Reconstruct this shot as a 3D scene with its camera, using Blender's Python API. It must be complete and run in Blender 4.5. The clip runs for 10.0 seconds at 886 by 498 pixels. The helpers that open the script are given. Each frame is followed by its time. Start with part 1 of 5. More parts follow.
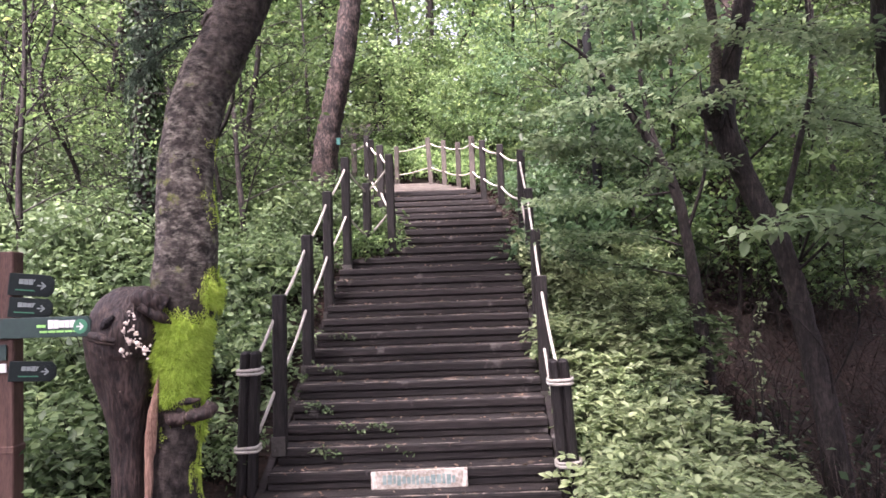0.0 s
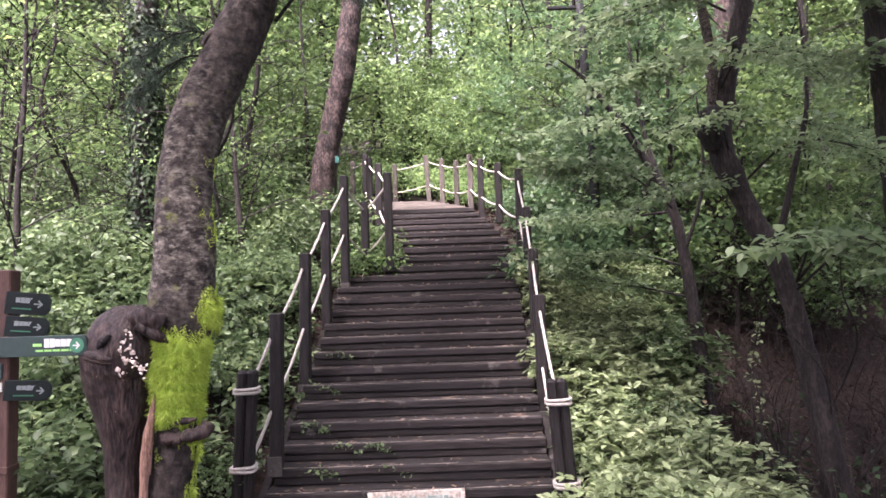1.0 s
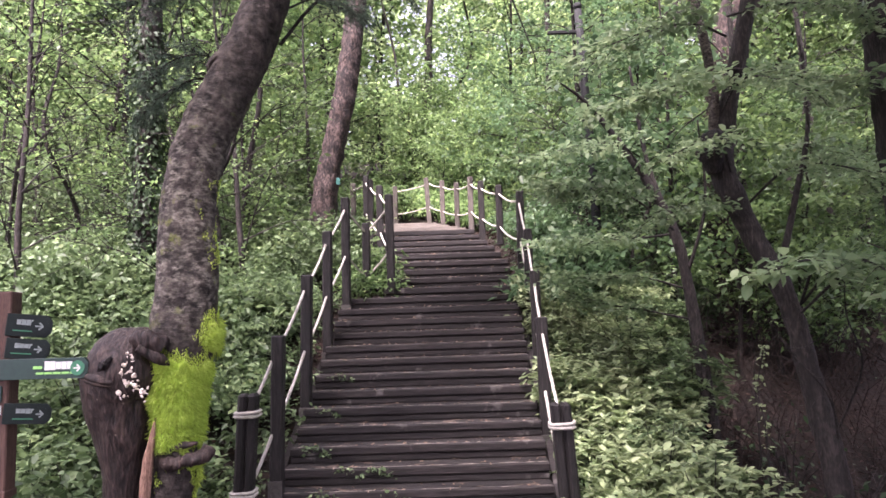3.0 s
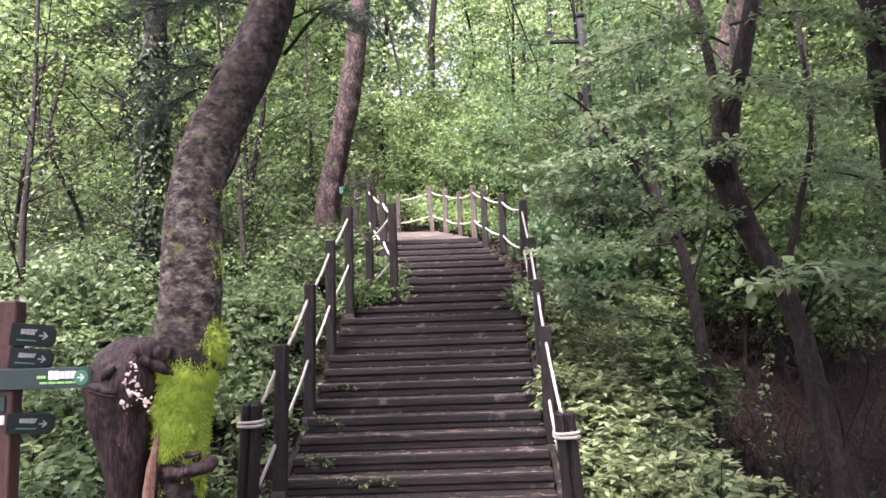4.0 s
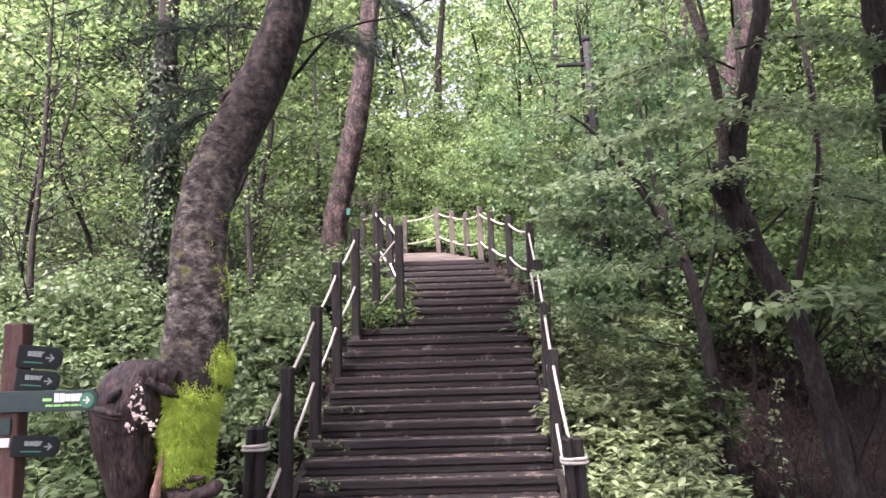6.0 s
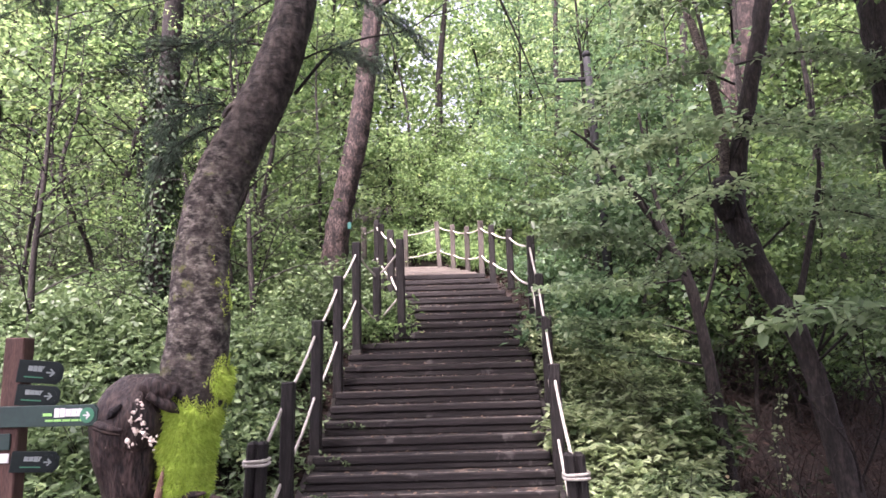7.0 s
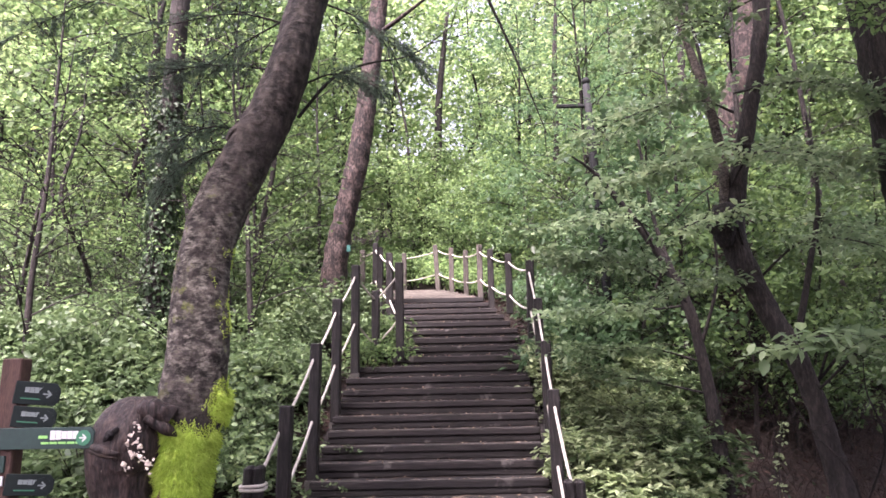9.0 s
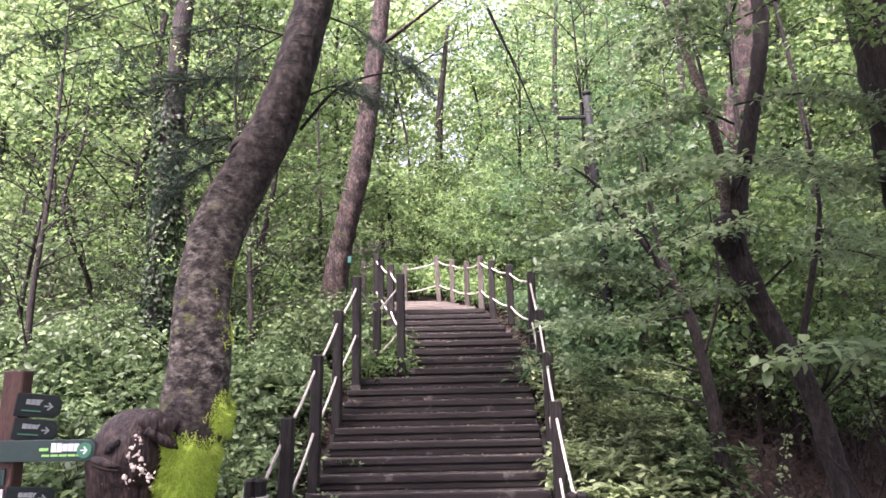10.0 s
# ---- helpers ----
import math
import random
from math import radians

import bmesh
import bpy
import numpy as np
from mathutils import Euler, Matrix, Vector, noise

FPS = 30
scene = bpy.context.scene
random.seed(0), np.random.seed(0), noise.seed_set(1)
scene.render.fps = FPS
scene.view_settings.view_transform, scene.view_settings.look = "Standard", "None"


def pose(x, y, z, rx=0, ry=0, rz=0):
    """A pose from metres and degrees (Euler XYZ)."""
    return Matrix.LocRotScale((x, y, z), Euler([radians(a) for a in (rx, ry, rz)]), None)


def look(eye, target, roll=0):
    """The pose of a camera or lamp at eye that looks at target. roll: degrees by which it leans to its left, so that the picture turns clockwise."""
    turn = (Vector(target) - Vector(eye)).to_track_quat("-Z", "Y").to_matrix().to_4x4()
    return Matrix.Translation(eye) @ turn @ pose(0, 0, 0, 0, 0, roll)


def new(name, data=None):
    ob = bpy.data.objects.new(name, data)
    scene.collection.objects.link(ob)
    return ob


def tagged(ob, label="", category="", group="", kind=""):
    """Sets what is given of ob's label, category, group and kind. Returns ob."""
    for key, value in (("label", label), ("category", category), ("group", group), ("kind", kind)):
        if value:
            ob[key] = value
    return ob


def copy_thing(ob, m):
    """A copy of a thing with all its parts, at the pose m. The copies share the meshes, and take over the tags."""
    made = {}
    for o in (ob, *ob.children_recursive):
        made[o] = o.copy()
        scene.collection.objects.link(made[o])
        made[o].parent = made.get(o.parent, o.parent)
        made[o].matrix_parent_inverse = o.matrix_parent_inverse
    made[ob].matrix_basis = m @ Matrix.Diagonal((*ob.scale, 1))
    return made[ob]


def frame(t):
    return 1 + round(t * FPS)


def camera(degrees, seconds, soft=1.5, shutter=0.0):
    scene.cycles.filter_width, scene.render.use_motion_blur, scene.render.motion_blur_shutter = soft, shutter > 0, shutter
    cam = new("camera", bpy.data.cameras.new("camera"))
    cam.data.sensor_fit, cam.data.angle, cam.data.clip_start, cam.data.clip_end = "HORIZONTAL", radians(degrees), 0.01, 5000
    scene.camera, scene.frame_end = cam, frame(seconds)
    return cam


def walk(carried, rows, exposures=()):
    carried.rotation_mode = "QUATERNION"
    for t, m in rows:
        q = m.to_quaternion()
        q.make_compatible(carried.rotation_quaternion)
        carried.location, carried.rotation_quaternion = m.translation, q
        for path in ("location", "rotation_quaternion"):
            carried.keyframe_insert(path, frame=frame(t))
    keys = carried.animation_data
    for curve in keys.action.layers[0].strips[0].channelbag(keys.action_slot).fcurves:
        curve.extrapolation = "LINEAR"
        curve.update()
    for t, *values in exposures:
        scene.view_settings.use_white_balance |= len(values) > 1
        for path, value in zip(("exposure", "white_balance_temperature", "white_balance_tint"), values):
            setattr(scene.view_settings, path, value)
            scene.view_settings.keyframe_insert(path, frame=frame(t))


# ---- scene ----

# ------------------------------------------------------------------ camera
cam = camera(66.3, 10.0, soft=1.6)
EYE = 1.63
# seconds, offset of the eye (m), pitch, yaw, lean to the right (degrees)
ROWS = [
    (0.0, 0.0271, -0.0015, -0.0238, 3.172, 0.457, 2.057),
    (0.5, 0.0253, -0.0039, -0.0155, 4.089, 0.294, 2.009),
    (1.0, 0.0262, -0.0059, -0.0070, 4.598, 0.229, 1.922),
    (1.5, 0.0254, -0.0097, -0.0022, 5.108, 0.197, 1.890),
    (2.0, 0.0139, -0.0059, -0.0023, 5.578, 0.076, 1.902),
    (2.5, 0.0000, 0.0000, 0.0000, 6.000, -0.000, 1.800),
    (4.0, -0.0143, 0.0042, 0.0024, 7.149, 0.263, 1.909),
    (4.5, -0.0118, 0.0075, 0.0123, 7.486, 0.430, 1.763),
    (5.0, -0.0165, 0.0066, 0.0142, 7.889, 0.501, 1.726),
    (5.5, -0.0151, 0.0051, 0.0181, 8.349, 0.701, 1.764),
    (7.0, -0.0236, 0.0023, 0.0303, 10.012, 0.760, 1.671),
    (7.5, -0.0287, -0.0032, 0.0333, 10.544, 0.718, 1.588),
    (8.0, -0.0348, -0.0018, 0.0342, 11.031, 0.632, 1.425),
    (8.5, -0.0425, -0.0003, 0.0335, 11.525, 0.549, 1.316),
    (9.0, -0.0496, -0.0034, 0.0356, 11.970, 0.488, 1.194),
    (9.5, -0.0573, -0.0024, 0.0355, 12.454, 0.453, 1.221),
    (10.0, -0.0628, -0.0060, 0.0404, 12.885, 0.492, 1.216),
]
EXPOSURE = 2.76
walk(cam, [(t, pose(x, y, EYE + z, 90 + p, 0, w) @ pose(0, 0, 0, 0, 0, -r)) for t, x, y, z, p, w, r in ROWS],
     exposures=((0.0, EXPOSURE, 6380, 38), (10.0, EXPOSURE, 6380, 38)))

# ------------------------------------------------------------------ light
SUN_EL, SUN_AZ = 62.0, 150.0      # height, and degrees to the left of straight ahead
world = bpy.data.worlds.new("sky")
scene.world = world
world.use_nodes = True
wn = world.node_tree
sky = wn.nodes.new("ShaderNodeTexSky")
sky.sky_type, sky.sun_disc = "NISHITA", False
sky.sun_elevation, sky.sun_rotation = radians(SUN_EL), radians(-SUN_AZ)
sky.air_density, sky.dust_density, sky.ozone_density = 1.0, 6.0, 1.0
wn.nodes["Background"].inputs["Strength"].default_value = 0.13
haze = wn.nodes.new("ShaderNodeHueSaturation")     # thin white cloud over the blue
haze.inputs["Saturation"].default_value = 0.45
wn.links.new(sky.outputs[0], haze.inputs["Color"])
wn.links.new(haze.outputs[0], wn.nodes["Background"].inputs["Color"])
sun = new("sun", bpy.data.lights.new("sun", "SUN"))
sun.data.energy, sun.data.angle, sun.data.color = 3.3, radians(12), (1.0, 0.96, 0.88)
az, el = radians(SUN_AZ), radians(SUN_EL)
sun.matrix_world = look((-30 * math.sin(az) * math.cos(el), 30 * math.cos(az) * math.cos(el), 30 * math.sin(el)), (0, 0, 0))


# ------------------------------------------------------------------ materials
def nodes_of(name):
    m = bpy.data.materials.new(name)
    m.use_nodes = True
    return m, m.node_tree, m.node_tree.nodes["Principled BSDF"]


def ramp(nt, stops):
    r = nt.nodes.new("ShaderNodeValToRGB")
    r.color_ramp.elements[0].position, r.color_ramp.elements[0].color = stops[0][0], (*stops[0][1], 1)
    r.color_ramp.elements[1].position, r.color_ramp.elements[1].color = stops[-1][0], (*stops[-1][1], 1)
    for p, c in stops[1:-1]:
        e = r.color_ramp.elements.new(p)
        e.color = (*c, 1)
    return r


def surface(name, stops, scale=8.0, stretch=(1, 1, 1), rough=0.85, bump=0.5, fine=40.0, spots=None, metal=0.0, vary=0.0):
    """Noise at two scales for colour and relief; spots: (colour, scale, threshold) of stains; vary: change of value from piece to piece."""
    m, nt, bsdf = nodes_of(name)
    co = nt.nodes.new("ShaderNodeTexCoord")
    mp = nt.nodes.new("ShaderNodeMapping")
    mp.inputs["Scale"].default_value = stretch
    nt.links.new(co.outputs["Object"], mp.inputs["Vector"])
    a, b = nt.nodes.new("ShaderNodeTexNoise"), nt.nodes.new("ShaderNodeTexNoise")
    a.inputs["Scale"].default_value, b.inputs["Scale"].default_value = scale, fine
    a.inputs["Detail"].default_value, b.inputs["Detail"].default_value = 6, 6
    a.inputs["Roughness"].default_value = 0.65
    for n in (a, b):
        nt.links.new(mp.outputs[0], n.inputs["Vector"])
    mix = nt.nodes.new("ShaderNodeMath")
    mix.operation = "MULTIPLY_ADD"
    mix.inputs[1].default_value, mix.inputs[2].default_value = 0.5, 0.0
    nt.links.new(b.outputs["Fac"], mix.inputs[0])
    add = nt.nodes.new("ShaderNodeMath")
    add.operation = "MULTIPLY_ADD"
    add.inputs[1].default_value = 0.5
    nt.links.new(a.outputs["Fac"], add.inputs[0])
    nt.links.new(mix.outputs[0], add.inputs[2])
    r = ramp(nt, stops)
    nt.links.new(add.outputs[0], r.inputs[0])
    col = r.outputs[0]
    if spots:
        s = nt.nodes.new("ShaderNodeTexNoise")
        s.inputs["Scale"].default_value, s.inputs["Detail"].default_value = spots[1], 5
        nt.links.new(co.outputs["Object"], s.inputs["Vector"])
        sr = ramp(nt, [(spots[2], (0, 0, 0)), (spots[2] + 0.06, (1, 1, 1))])
        nt.links.new(s.outputs["Fac"], sr.inputs[0])
        mc = nt.nodes.new("ShaderNodeMix")
        mc.data_type = "RGBA"
        mc.inputs["B"].default_value = (*spots[0], 1)
        nt.links.new(sr.outputs[0], mc.inputs["Factor"])
        nt.links.new(col, mc.inputs["A"])
        col = mc.outputs["Result"]
    if vary:
        oi, hs = nt.nodes.new("ShaderNodeObjectInfo"), nt.nodes.new("ShaderNodeHueSaturation")
        mr = nt.nodes.new("ShaderNodeMapRange")
        mr.inputs["To Min"].default_value, mr.inputs["To Max"].default_value = 1 - vary, 1 + vary
        nt.links.new(oi.outputs["Random"], mr.inputs["Value"])
        nt.links.new(mr.outputs[0], hs.inputs["Value"])
        nt.links.new(col, hs.inputs["Color"])
        col = hs.outputs[0]
    nt.links.new(col, bsdf.inputs["Base Color"])
    bsdf.inputs["Roughness"].default_value, bsdf.inputs["Metallic"].default_value = rough, metal
    bsdf.inputs["Specular IOR Level"].default_value = 0.32 if rough > 0.6 else 0.5
    if bump:
        bp = nt.nodes.new("ShaderNodeBump")
        bp.inputs["Strength"].default_value, bp.inputs["Distance"].default_value = bump, 0.03
        nt.links.new(add.outputs[0], bp.inputs["Height"])
        nt.links.new(bp.outputs[0], bsdf.inputs["Normal"])
    return m


def foliage(name, stops, through_light=0.45, rough=0.4):
    """Leaves: each leaf takes its own tone, light comes through it."""
    m, nt, bsdf = nodes_of(name)
    g = nt.nodes.new("ShaderNodeNewGeometry")
    r = ramp(nt, stops)
    co, clump = nt.nodes.new("ShaderNodeTexCoord"), nt.nodes.new("ShaderNodeTexNoise")
    clump.inputs["Scale"].default_value, clump.inputs["Detail"].default_value = 1.7, 3
    nt.links.new(co.outputs["Object"], clump.inputs["Vector"])
    spread = nt.nodes.new("ShaderNodeMapRange")
    spread.inputs["From Min"].default_value, spread.inputs["From Max"].default_value = 0.32, 0.68
    nt.links.new(clump.outputs["Fac"], spread.inputs["Value"])
    both = nt.nodes.new("ShaderNodeMix")
    both.inputs["Factor"].default_value = 0.42
    nt.links.new(g.outputs["Random Per Island"], both.inputs["A"])
    nt.links.new(spread.outputs[0], both.inputs["B"])
    nt.links.new(both.outputs["Result"], r.inputs[0])
    oi, hs, mr = nt.nodes.new("ShaderNodeObjectInfo"), nt.nodes.new("ShaderNodeHueSaturation"), nt.nodes.new("ShaderNodeMapRange")
    mr.inputs["To Min"].default_value, mr.inputs["To Max"].default_value = 0.75, 1.25
    nt.links.new(oi.outputs["Random"], mr.inputs["Value"])
    nt.links.new(mr.outputs[0], hs.inputs["Value"])
    nt.links.new(r.outputs[0], hs.inputs["Color"])
    nt.links.new(hs.outputs[0], bsdf.inputs["Base Color"])
    bsdf.inputs["Roughness"].default_value, bsdf.inputs["Specular IOR Level"].default_value = rough, 0.3
    tl, mx = nt.nodes.new("ShaderNodeBsdfTranslucent"), nt.nodes.new("ShaderNodeMixShader")
    gain = nt.nodes.new("ShaderNodeHueSaturation")
    gain.inputs["Value"].default_value, gain.inputs["Hue"].default_value = 1.7, 0.495
    nt.links.new(hs.outputs[0], gain.inputs["Color"])
    nt.links.new(gain.outputs[0], tl.inputs["Color"])
    mx.inputs[0].default_value = through_light
    nt.links.new(bsdf.outputs[0], mx.inputs[1])
    nt.links.new(tl.outputs[0], mx.inputs[2])
    nt.links.new(mx.outputs[0], nt.nodes["Material Output"].inputs["Surface"])
    return m


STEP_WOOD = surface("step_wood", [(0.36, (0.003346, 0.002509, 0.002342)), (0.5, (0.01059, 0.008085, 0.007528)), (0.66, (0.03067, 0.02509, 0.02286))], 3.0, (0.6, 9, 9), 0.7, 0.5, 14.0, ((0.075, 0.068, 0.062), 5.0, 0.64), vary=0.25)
# lighter planks of the top steps, with the sunlight up there put into the colour
PALE_LIT_WOOD = surface("pale_lit_wood", [(0.35, (0.06688, 0.05866, 0.04988)), (0.65, (0.1588, 0.1417, 0.1197))], 3.0, (0.6, 9, 9), 0.8, 0.4, 14.0, vary=0.15)
# treads lighter than risers: dust, plus the light on step tops put into the colour
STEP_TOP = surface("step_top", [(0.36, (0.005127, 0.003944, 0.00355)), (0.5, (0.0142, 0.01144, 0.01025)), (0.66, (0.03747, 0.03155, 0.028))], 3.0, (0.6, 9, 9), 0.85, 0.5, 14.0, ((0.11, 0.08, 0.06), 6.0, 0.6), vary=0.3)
POST_WOOD = surface("post_wood", [(0.36, (0.0032, 0.00256, 0.0024)), (0.5, (0.008, 0.0064, 0.006)), (0.66, (0.0248, 0.0208, 0.0192))], 5.0, (9, 9, 0.7), 0.65, 0.5, 14.0, vary=0.2)
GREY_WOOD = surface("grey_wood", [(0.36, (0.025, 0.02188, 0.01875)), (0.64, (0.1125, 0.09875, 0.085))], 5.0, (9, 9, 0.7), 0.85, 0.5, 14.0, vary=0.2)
ROPE = surface("rope_fibre", [(0.3, (0.27, 0.25, 0.215)), (0.7, (0.52, 0.495, 0.44))], 30.0, (1, 1, 1), 0.9, 0.5, 120.0)
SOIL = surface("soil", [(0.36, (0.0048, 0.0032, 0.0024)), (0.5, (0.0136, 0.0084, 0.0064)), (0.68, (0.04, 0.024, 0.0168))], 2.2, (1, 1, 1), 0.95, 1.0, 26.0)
def lichen_bark(name):
    """Dark bark with level rows of pores; grey lichen over the lower trunk, mossy green specks in it. The upper trunk's
    shade is put into the colour.
    """
    m, nt, bsdf = nodes_of(name)
    L = nt.links.new
    co = nt.nodes.new("ShaderNodeTexCoord")

    def grain(scale, stretch, detail=6):
        mp, n = nt.nodes.new("ShaderNodeMapping"), nt.nodes.new("ShaderNodeTexNoise")
        mp.inputs["Scale"].default_value = stretch
        n.inputs["Scale"].default_value, n.inputs["Detail"].default_value, n.inputs["Roughness"].default_value = scale, detail, 0.62
        L(co.outputs["Object"], mp.inputs["Vector"])
        L(mp.outputs[0], n.inputs["Vector"])
        return n.outputs["Fac"]

    def blend(fac, a, b):
        x = nt.nodes.new("ShaderNodeMix")
        x.data_type = "RGBA"
        L(fac, x.inputs["Factor"])
        L(a, x.inputs["A"])
        x.inputs["B"].default_value = (*b, 1)
        return x.outputs["Result"]

    def cut(fac, lo, hi):
        r = ramp(nt, [(lo, (0, 0, 0)), (hi, (1, 1, 1))])
        L(fac, r.inputs[0])
        return r.outputs[0]

    def times(a, b):
        x = nt.nodes.new("ShaderNodeMath")
        x.operation = "MULTIPLY"
        L(a, x.inputs[0])
        L(b, x.inputs[1])
        return x.outputs[0]

    body = ramp(nt, [(0.36, (0.006, 0.0046, 0.004)), (0.52, (0.030, 0.0245, 0.0215)), (0.68, (0.078, 0.064, 0.055))])
    coarse = grain(9.0, (1.5, 1.5, 1.0))
    L(coarse, body.inputs[0])
    pores = grain(9.0, (1.3, 1.3, 2.6), 6)
    col = blend(cut(pores, 0.55, 0.72), body.outputs[0], (0.062, 0.053, 0.046))
    # height window of the lichen; bark above stays dark to carry the shade there
    sep, win = nt.nodes.new("ShaderNodeSeparateXYZ"), ramp(nt, [(0.14, (0, 0, 0)), (0.20, (1, 1, 1)), (0.27, (1, 1, 1)), (0.36, (0, 0, 0))])
    L(co.outputs["Object"], sep.inputs[0])
    tenth = nt.nodes.new("ShaderNodeMath")
    tenth.operation = "MULTIPLY"
    tenth.inputs[1].default_value = 0.1
    L(sep.outputs["Z"], tenth.inputs[0])
    L(tenth.outputs[0], win.inputs[0])
    patch = times(cut(grain(9.0, (1.2, 1.2, 1.6)), 0.42, 0.62), win.outputs[0])
    patch = times(patch, cut(grain(22.0, (1.0, 1.0, 2.0), 5), 0.40, 0.60))
    col = blend(patch, col, (0.205, 0.19, 0.157))
    col = blend(times(cut(grain(8.0, (1, 1, 1)), 0.58, 0.70), win.outputs[0]), col, (0.12, 0.14, 0.035))
    L(col, bsdf.inputs["Base Color"])
    bsdf.inputs["Roughness"].default_value, bsdf.inputs["Specular IOR Level"].default_value = 0.85, 0.25
    bp, mixed = nt.nodes.new("ShaderNodeBump"), nt.nodes.new("ShaderNodeMath")
    L(coarse, mixed.inputs[0])
    L(pores, mixed.inputs[1])
    bp.inputs["Strength"].default_value, bp.inputs["Distance"].default_value = 0.9, 0.03
    L(mixed.outputs[0], bp.inputs["Height"])
    L(bp.outputs[0], bsdf.inputs["Normal"])
    return m


BARK_OLD = lichen_bark("old_tree_bark")
BARK_GREY = surface("grey_bark", [(0.40, (0.011, 0.0085, 0.0075)), (0.5, (0.06, 0.05, 0.042)), (0.66, (0.16, 0.14, 0.115))], 11.0, (1.8, 1.8, 3.0), 0.9, 1.0, 34.0)
BARK_DARK = surface("dark_bark", [(0.38, (0.00434, 0.00341, 0.0031)), (0.5, (0.01302, 0.01054, 0.0093)), (0.66, (0.04216, 0.03472, 0.03038))], 6.0, (2, 2, 0.6), 0.9, 1.0, 30.0)
BARK_RED = surface("red_pine_bark", [(0.41, (0.00459, 0.003391, 0.003133)), (0.5, (0.02142, 0.01453, 0.01277)), (0.62, (0.0765, 0.05329, 0.04535))], 8.0, (1.5, 1.5, 0.7), 0.9, 1.0, 26.0)
STUB_BARK = surface("old_stub_bark", [(0.40, (0.006, 0.004, 0.0037)), (0.5, (0.022, 0.0145, 0.0125)), (0.62, (0.066, 0.044, 0.037))], 6.0, (2.6, 2.6, 0.6), 0.62, 1.0, 22.0, ((0.2, 0.16, 0.13), 38.0, 0.70))
FUNGUS = surface("pale_fungus", [(0.3, (0.48, 0.39, 0.32)), (0.7, (0.80, 0.72, 0.64))], 20.0, (1, 1, 1), 0.8, 0.4)
SPLIT_WOOD = surface("split_wood", [(0.4, (0.12, 0.065, 0.045)), (0.6, (0.36, 0.22, 0.165))], 6.0, (6, 6, 0.6), 0.85, 0.6)
SIGN_BROWN = surface("sign_brown", [(0.4, (0.045, 0.024, 0.019)), (0.6, (0.10, 0.056, 0.044))], 4.0, (7, 7, 0.6), 0.75, 0.3)
SIGN_GREEN = surface("sign_green", [(0.3, (0.0048, 0.0224, 0.0192)), (0.7, (0.0088, 0.036, 0.0296))], 3.0, (1, 1, 1), 0.6, 0.05)
SIGN_DARK = surface("sign_dark", [(0.3, (0.003, 0.008, 0.008)), (0.7, (0.006, 0.014, 0.013))], 3.0, (1, 1, 1), 0.65, 0.05)
SIGN_WHITE = surface("sign_white", [(0.3, (0.51, 0.525, 0.51)), (0.7, (0.63, 0.6375, 0.6225))], 3.0, (1, 1, 1), 0.5, 0.0)
SIGN_GREY = surface("sign_grey", [(0.3, (0.16, 0.20, 0.19)), (0.7, (0.26, 0.30, 0.29))], 3.0, (1, 1, 1), 0.5, 0.0)
SIGN_LIME = surface("sign_lime", [(0.3, (0.20, 0.50, 0.12)), (0.7, (0.26, 0.60, 0.16))], 3.0, (1, 1, 1), 0.5, 0.0)
SIGN_MINT = surface("sign_mint", [(0.3, (0.02, 0.14, 0.075)), (0.7, (0.03, 0.18, 0.095))], 3.0, (1, 1, 1), 0.5, 0.0)
SIGN_TEAL = surface("teal_paint", [(0.3, (0.004, 0.064, 0.052)), (0.7, (0.008, 0.088, 0.072))], 3.0, (1, 1, 1), 0.5, 0.0)
PLATE = surface("worn_plate", [(0.38, (0.208, 0.176, 0.136)), (0.6, (0.528, 0.488, 0.416))], 7.0, (1, 1, 1), 0.7, 0.1)
PLATE_TEAL = surface("faded_teal", [(0.4, (0.12, 0.20, 0.19)), (0.6, (0.26, 0.34, 0.31))], 9.0, (1, 1, 1), 0.7, 0.0)
POLE_METAL = surface("pole_metal", [(0.4, (0.0036, 0.0044, 0.0048)), (0.6, (0.0088, 0.0104, 0.0112))], 4.0, (1, 1, 1), 0.8, 0.1)
STEEL = surface("bracket_steel", [(0.3, (0.04, 0.036, 0.032)), (0.7, (0.10, 0.095, 0.085))], 12.0, (1, 1, 1), 0.6, 0.2, metal=0.6)
DRY_LEAF = foliage("dry_leaf", [(0.0, (0.10, 0.06, 0.04)), (0.6, (0.24, 0.17, 0.12)), (1.0, (0.42, 0.34, 0.26))], 0.1, 0.8)
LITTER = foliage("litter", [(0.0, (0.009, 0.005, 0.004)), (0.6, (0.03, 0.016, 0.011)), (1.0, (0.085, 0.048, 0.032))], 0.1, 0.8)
HOLLOW_DARK = surface("dark_hollow_wood", [(0.4, (0.003, 0.0025, 0.0028)), (0.6, (0.016, 0.012, 0.013))], 14.0, (1, 1, 1), 0.8, 1.0, 60.0)
LIT_DUST = surface("lit_grit", [(0.38, (0.0805, 0.0667, 0.0575)), (0.62, (0.299, 0.2587, 0.2242))], 30.0, (1, 1, 1), 0.95, 0.2)
TWIG = surface("dead_twig", [(0.4, (0.012, 0.0085, 0.007)), (0.6, (0.045, 0.032, 0.026))], 20.0, (1, 1, 1), 0.9, 0.0)
LEAF_SHRUB = foliage("shrub_leaf", [(0.0, (0.0224, 0.04032, 0.01792)), (0.5, (0.08288, 0.1322, 0.05824)), (0.85, (0.1848, 0.2632, 0.121)), (1.0, (0.28, 0.3472, 0.1568))], 0.28, 0.48)
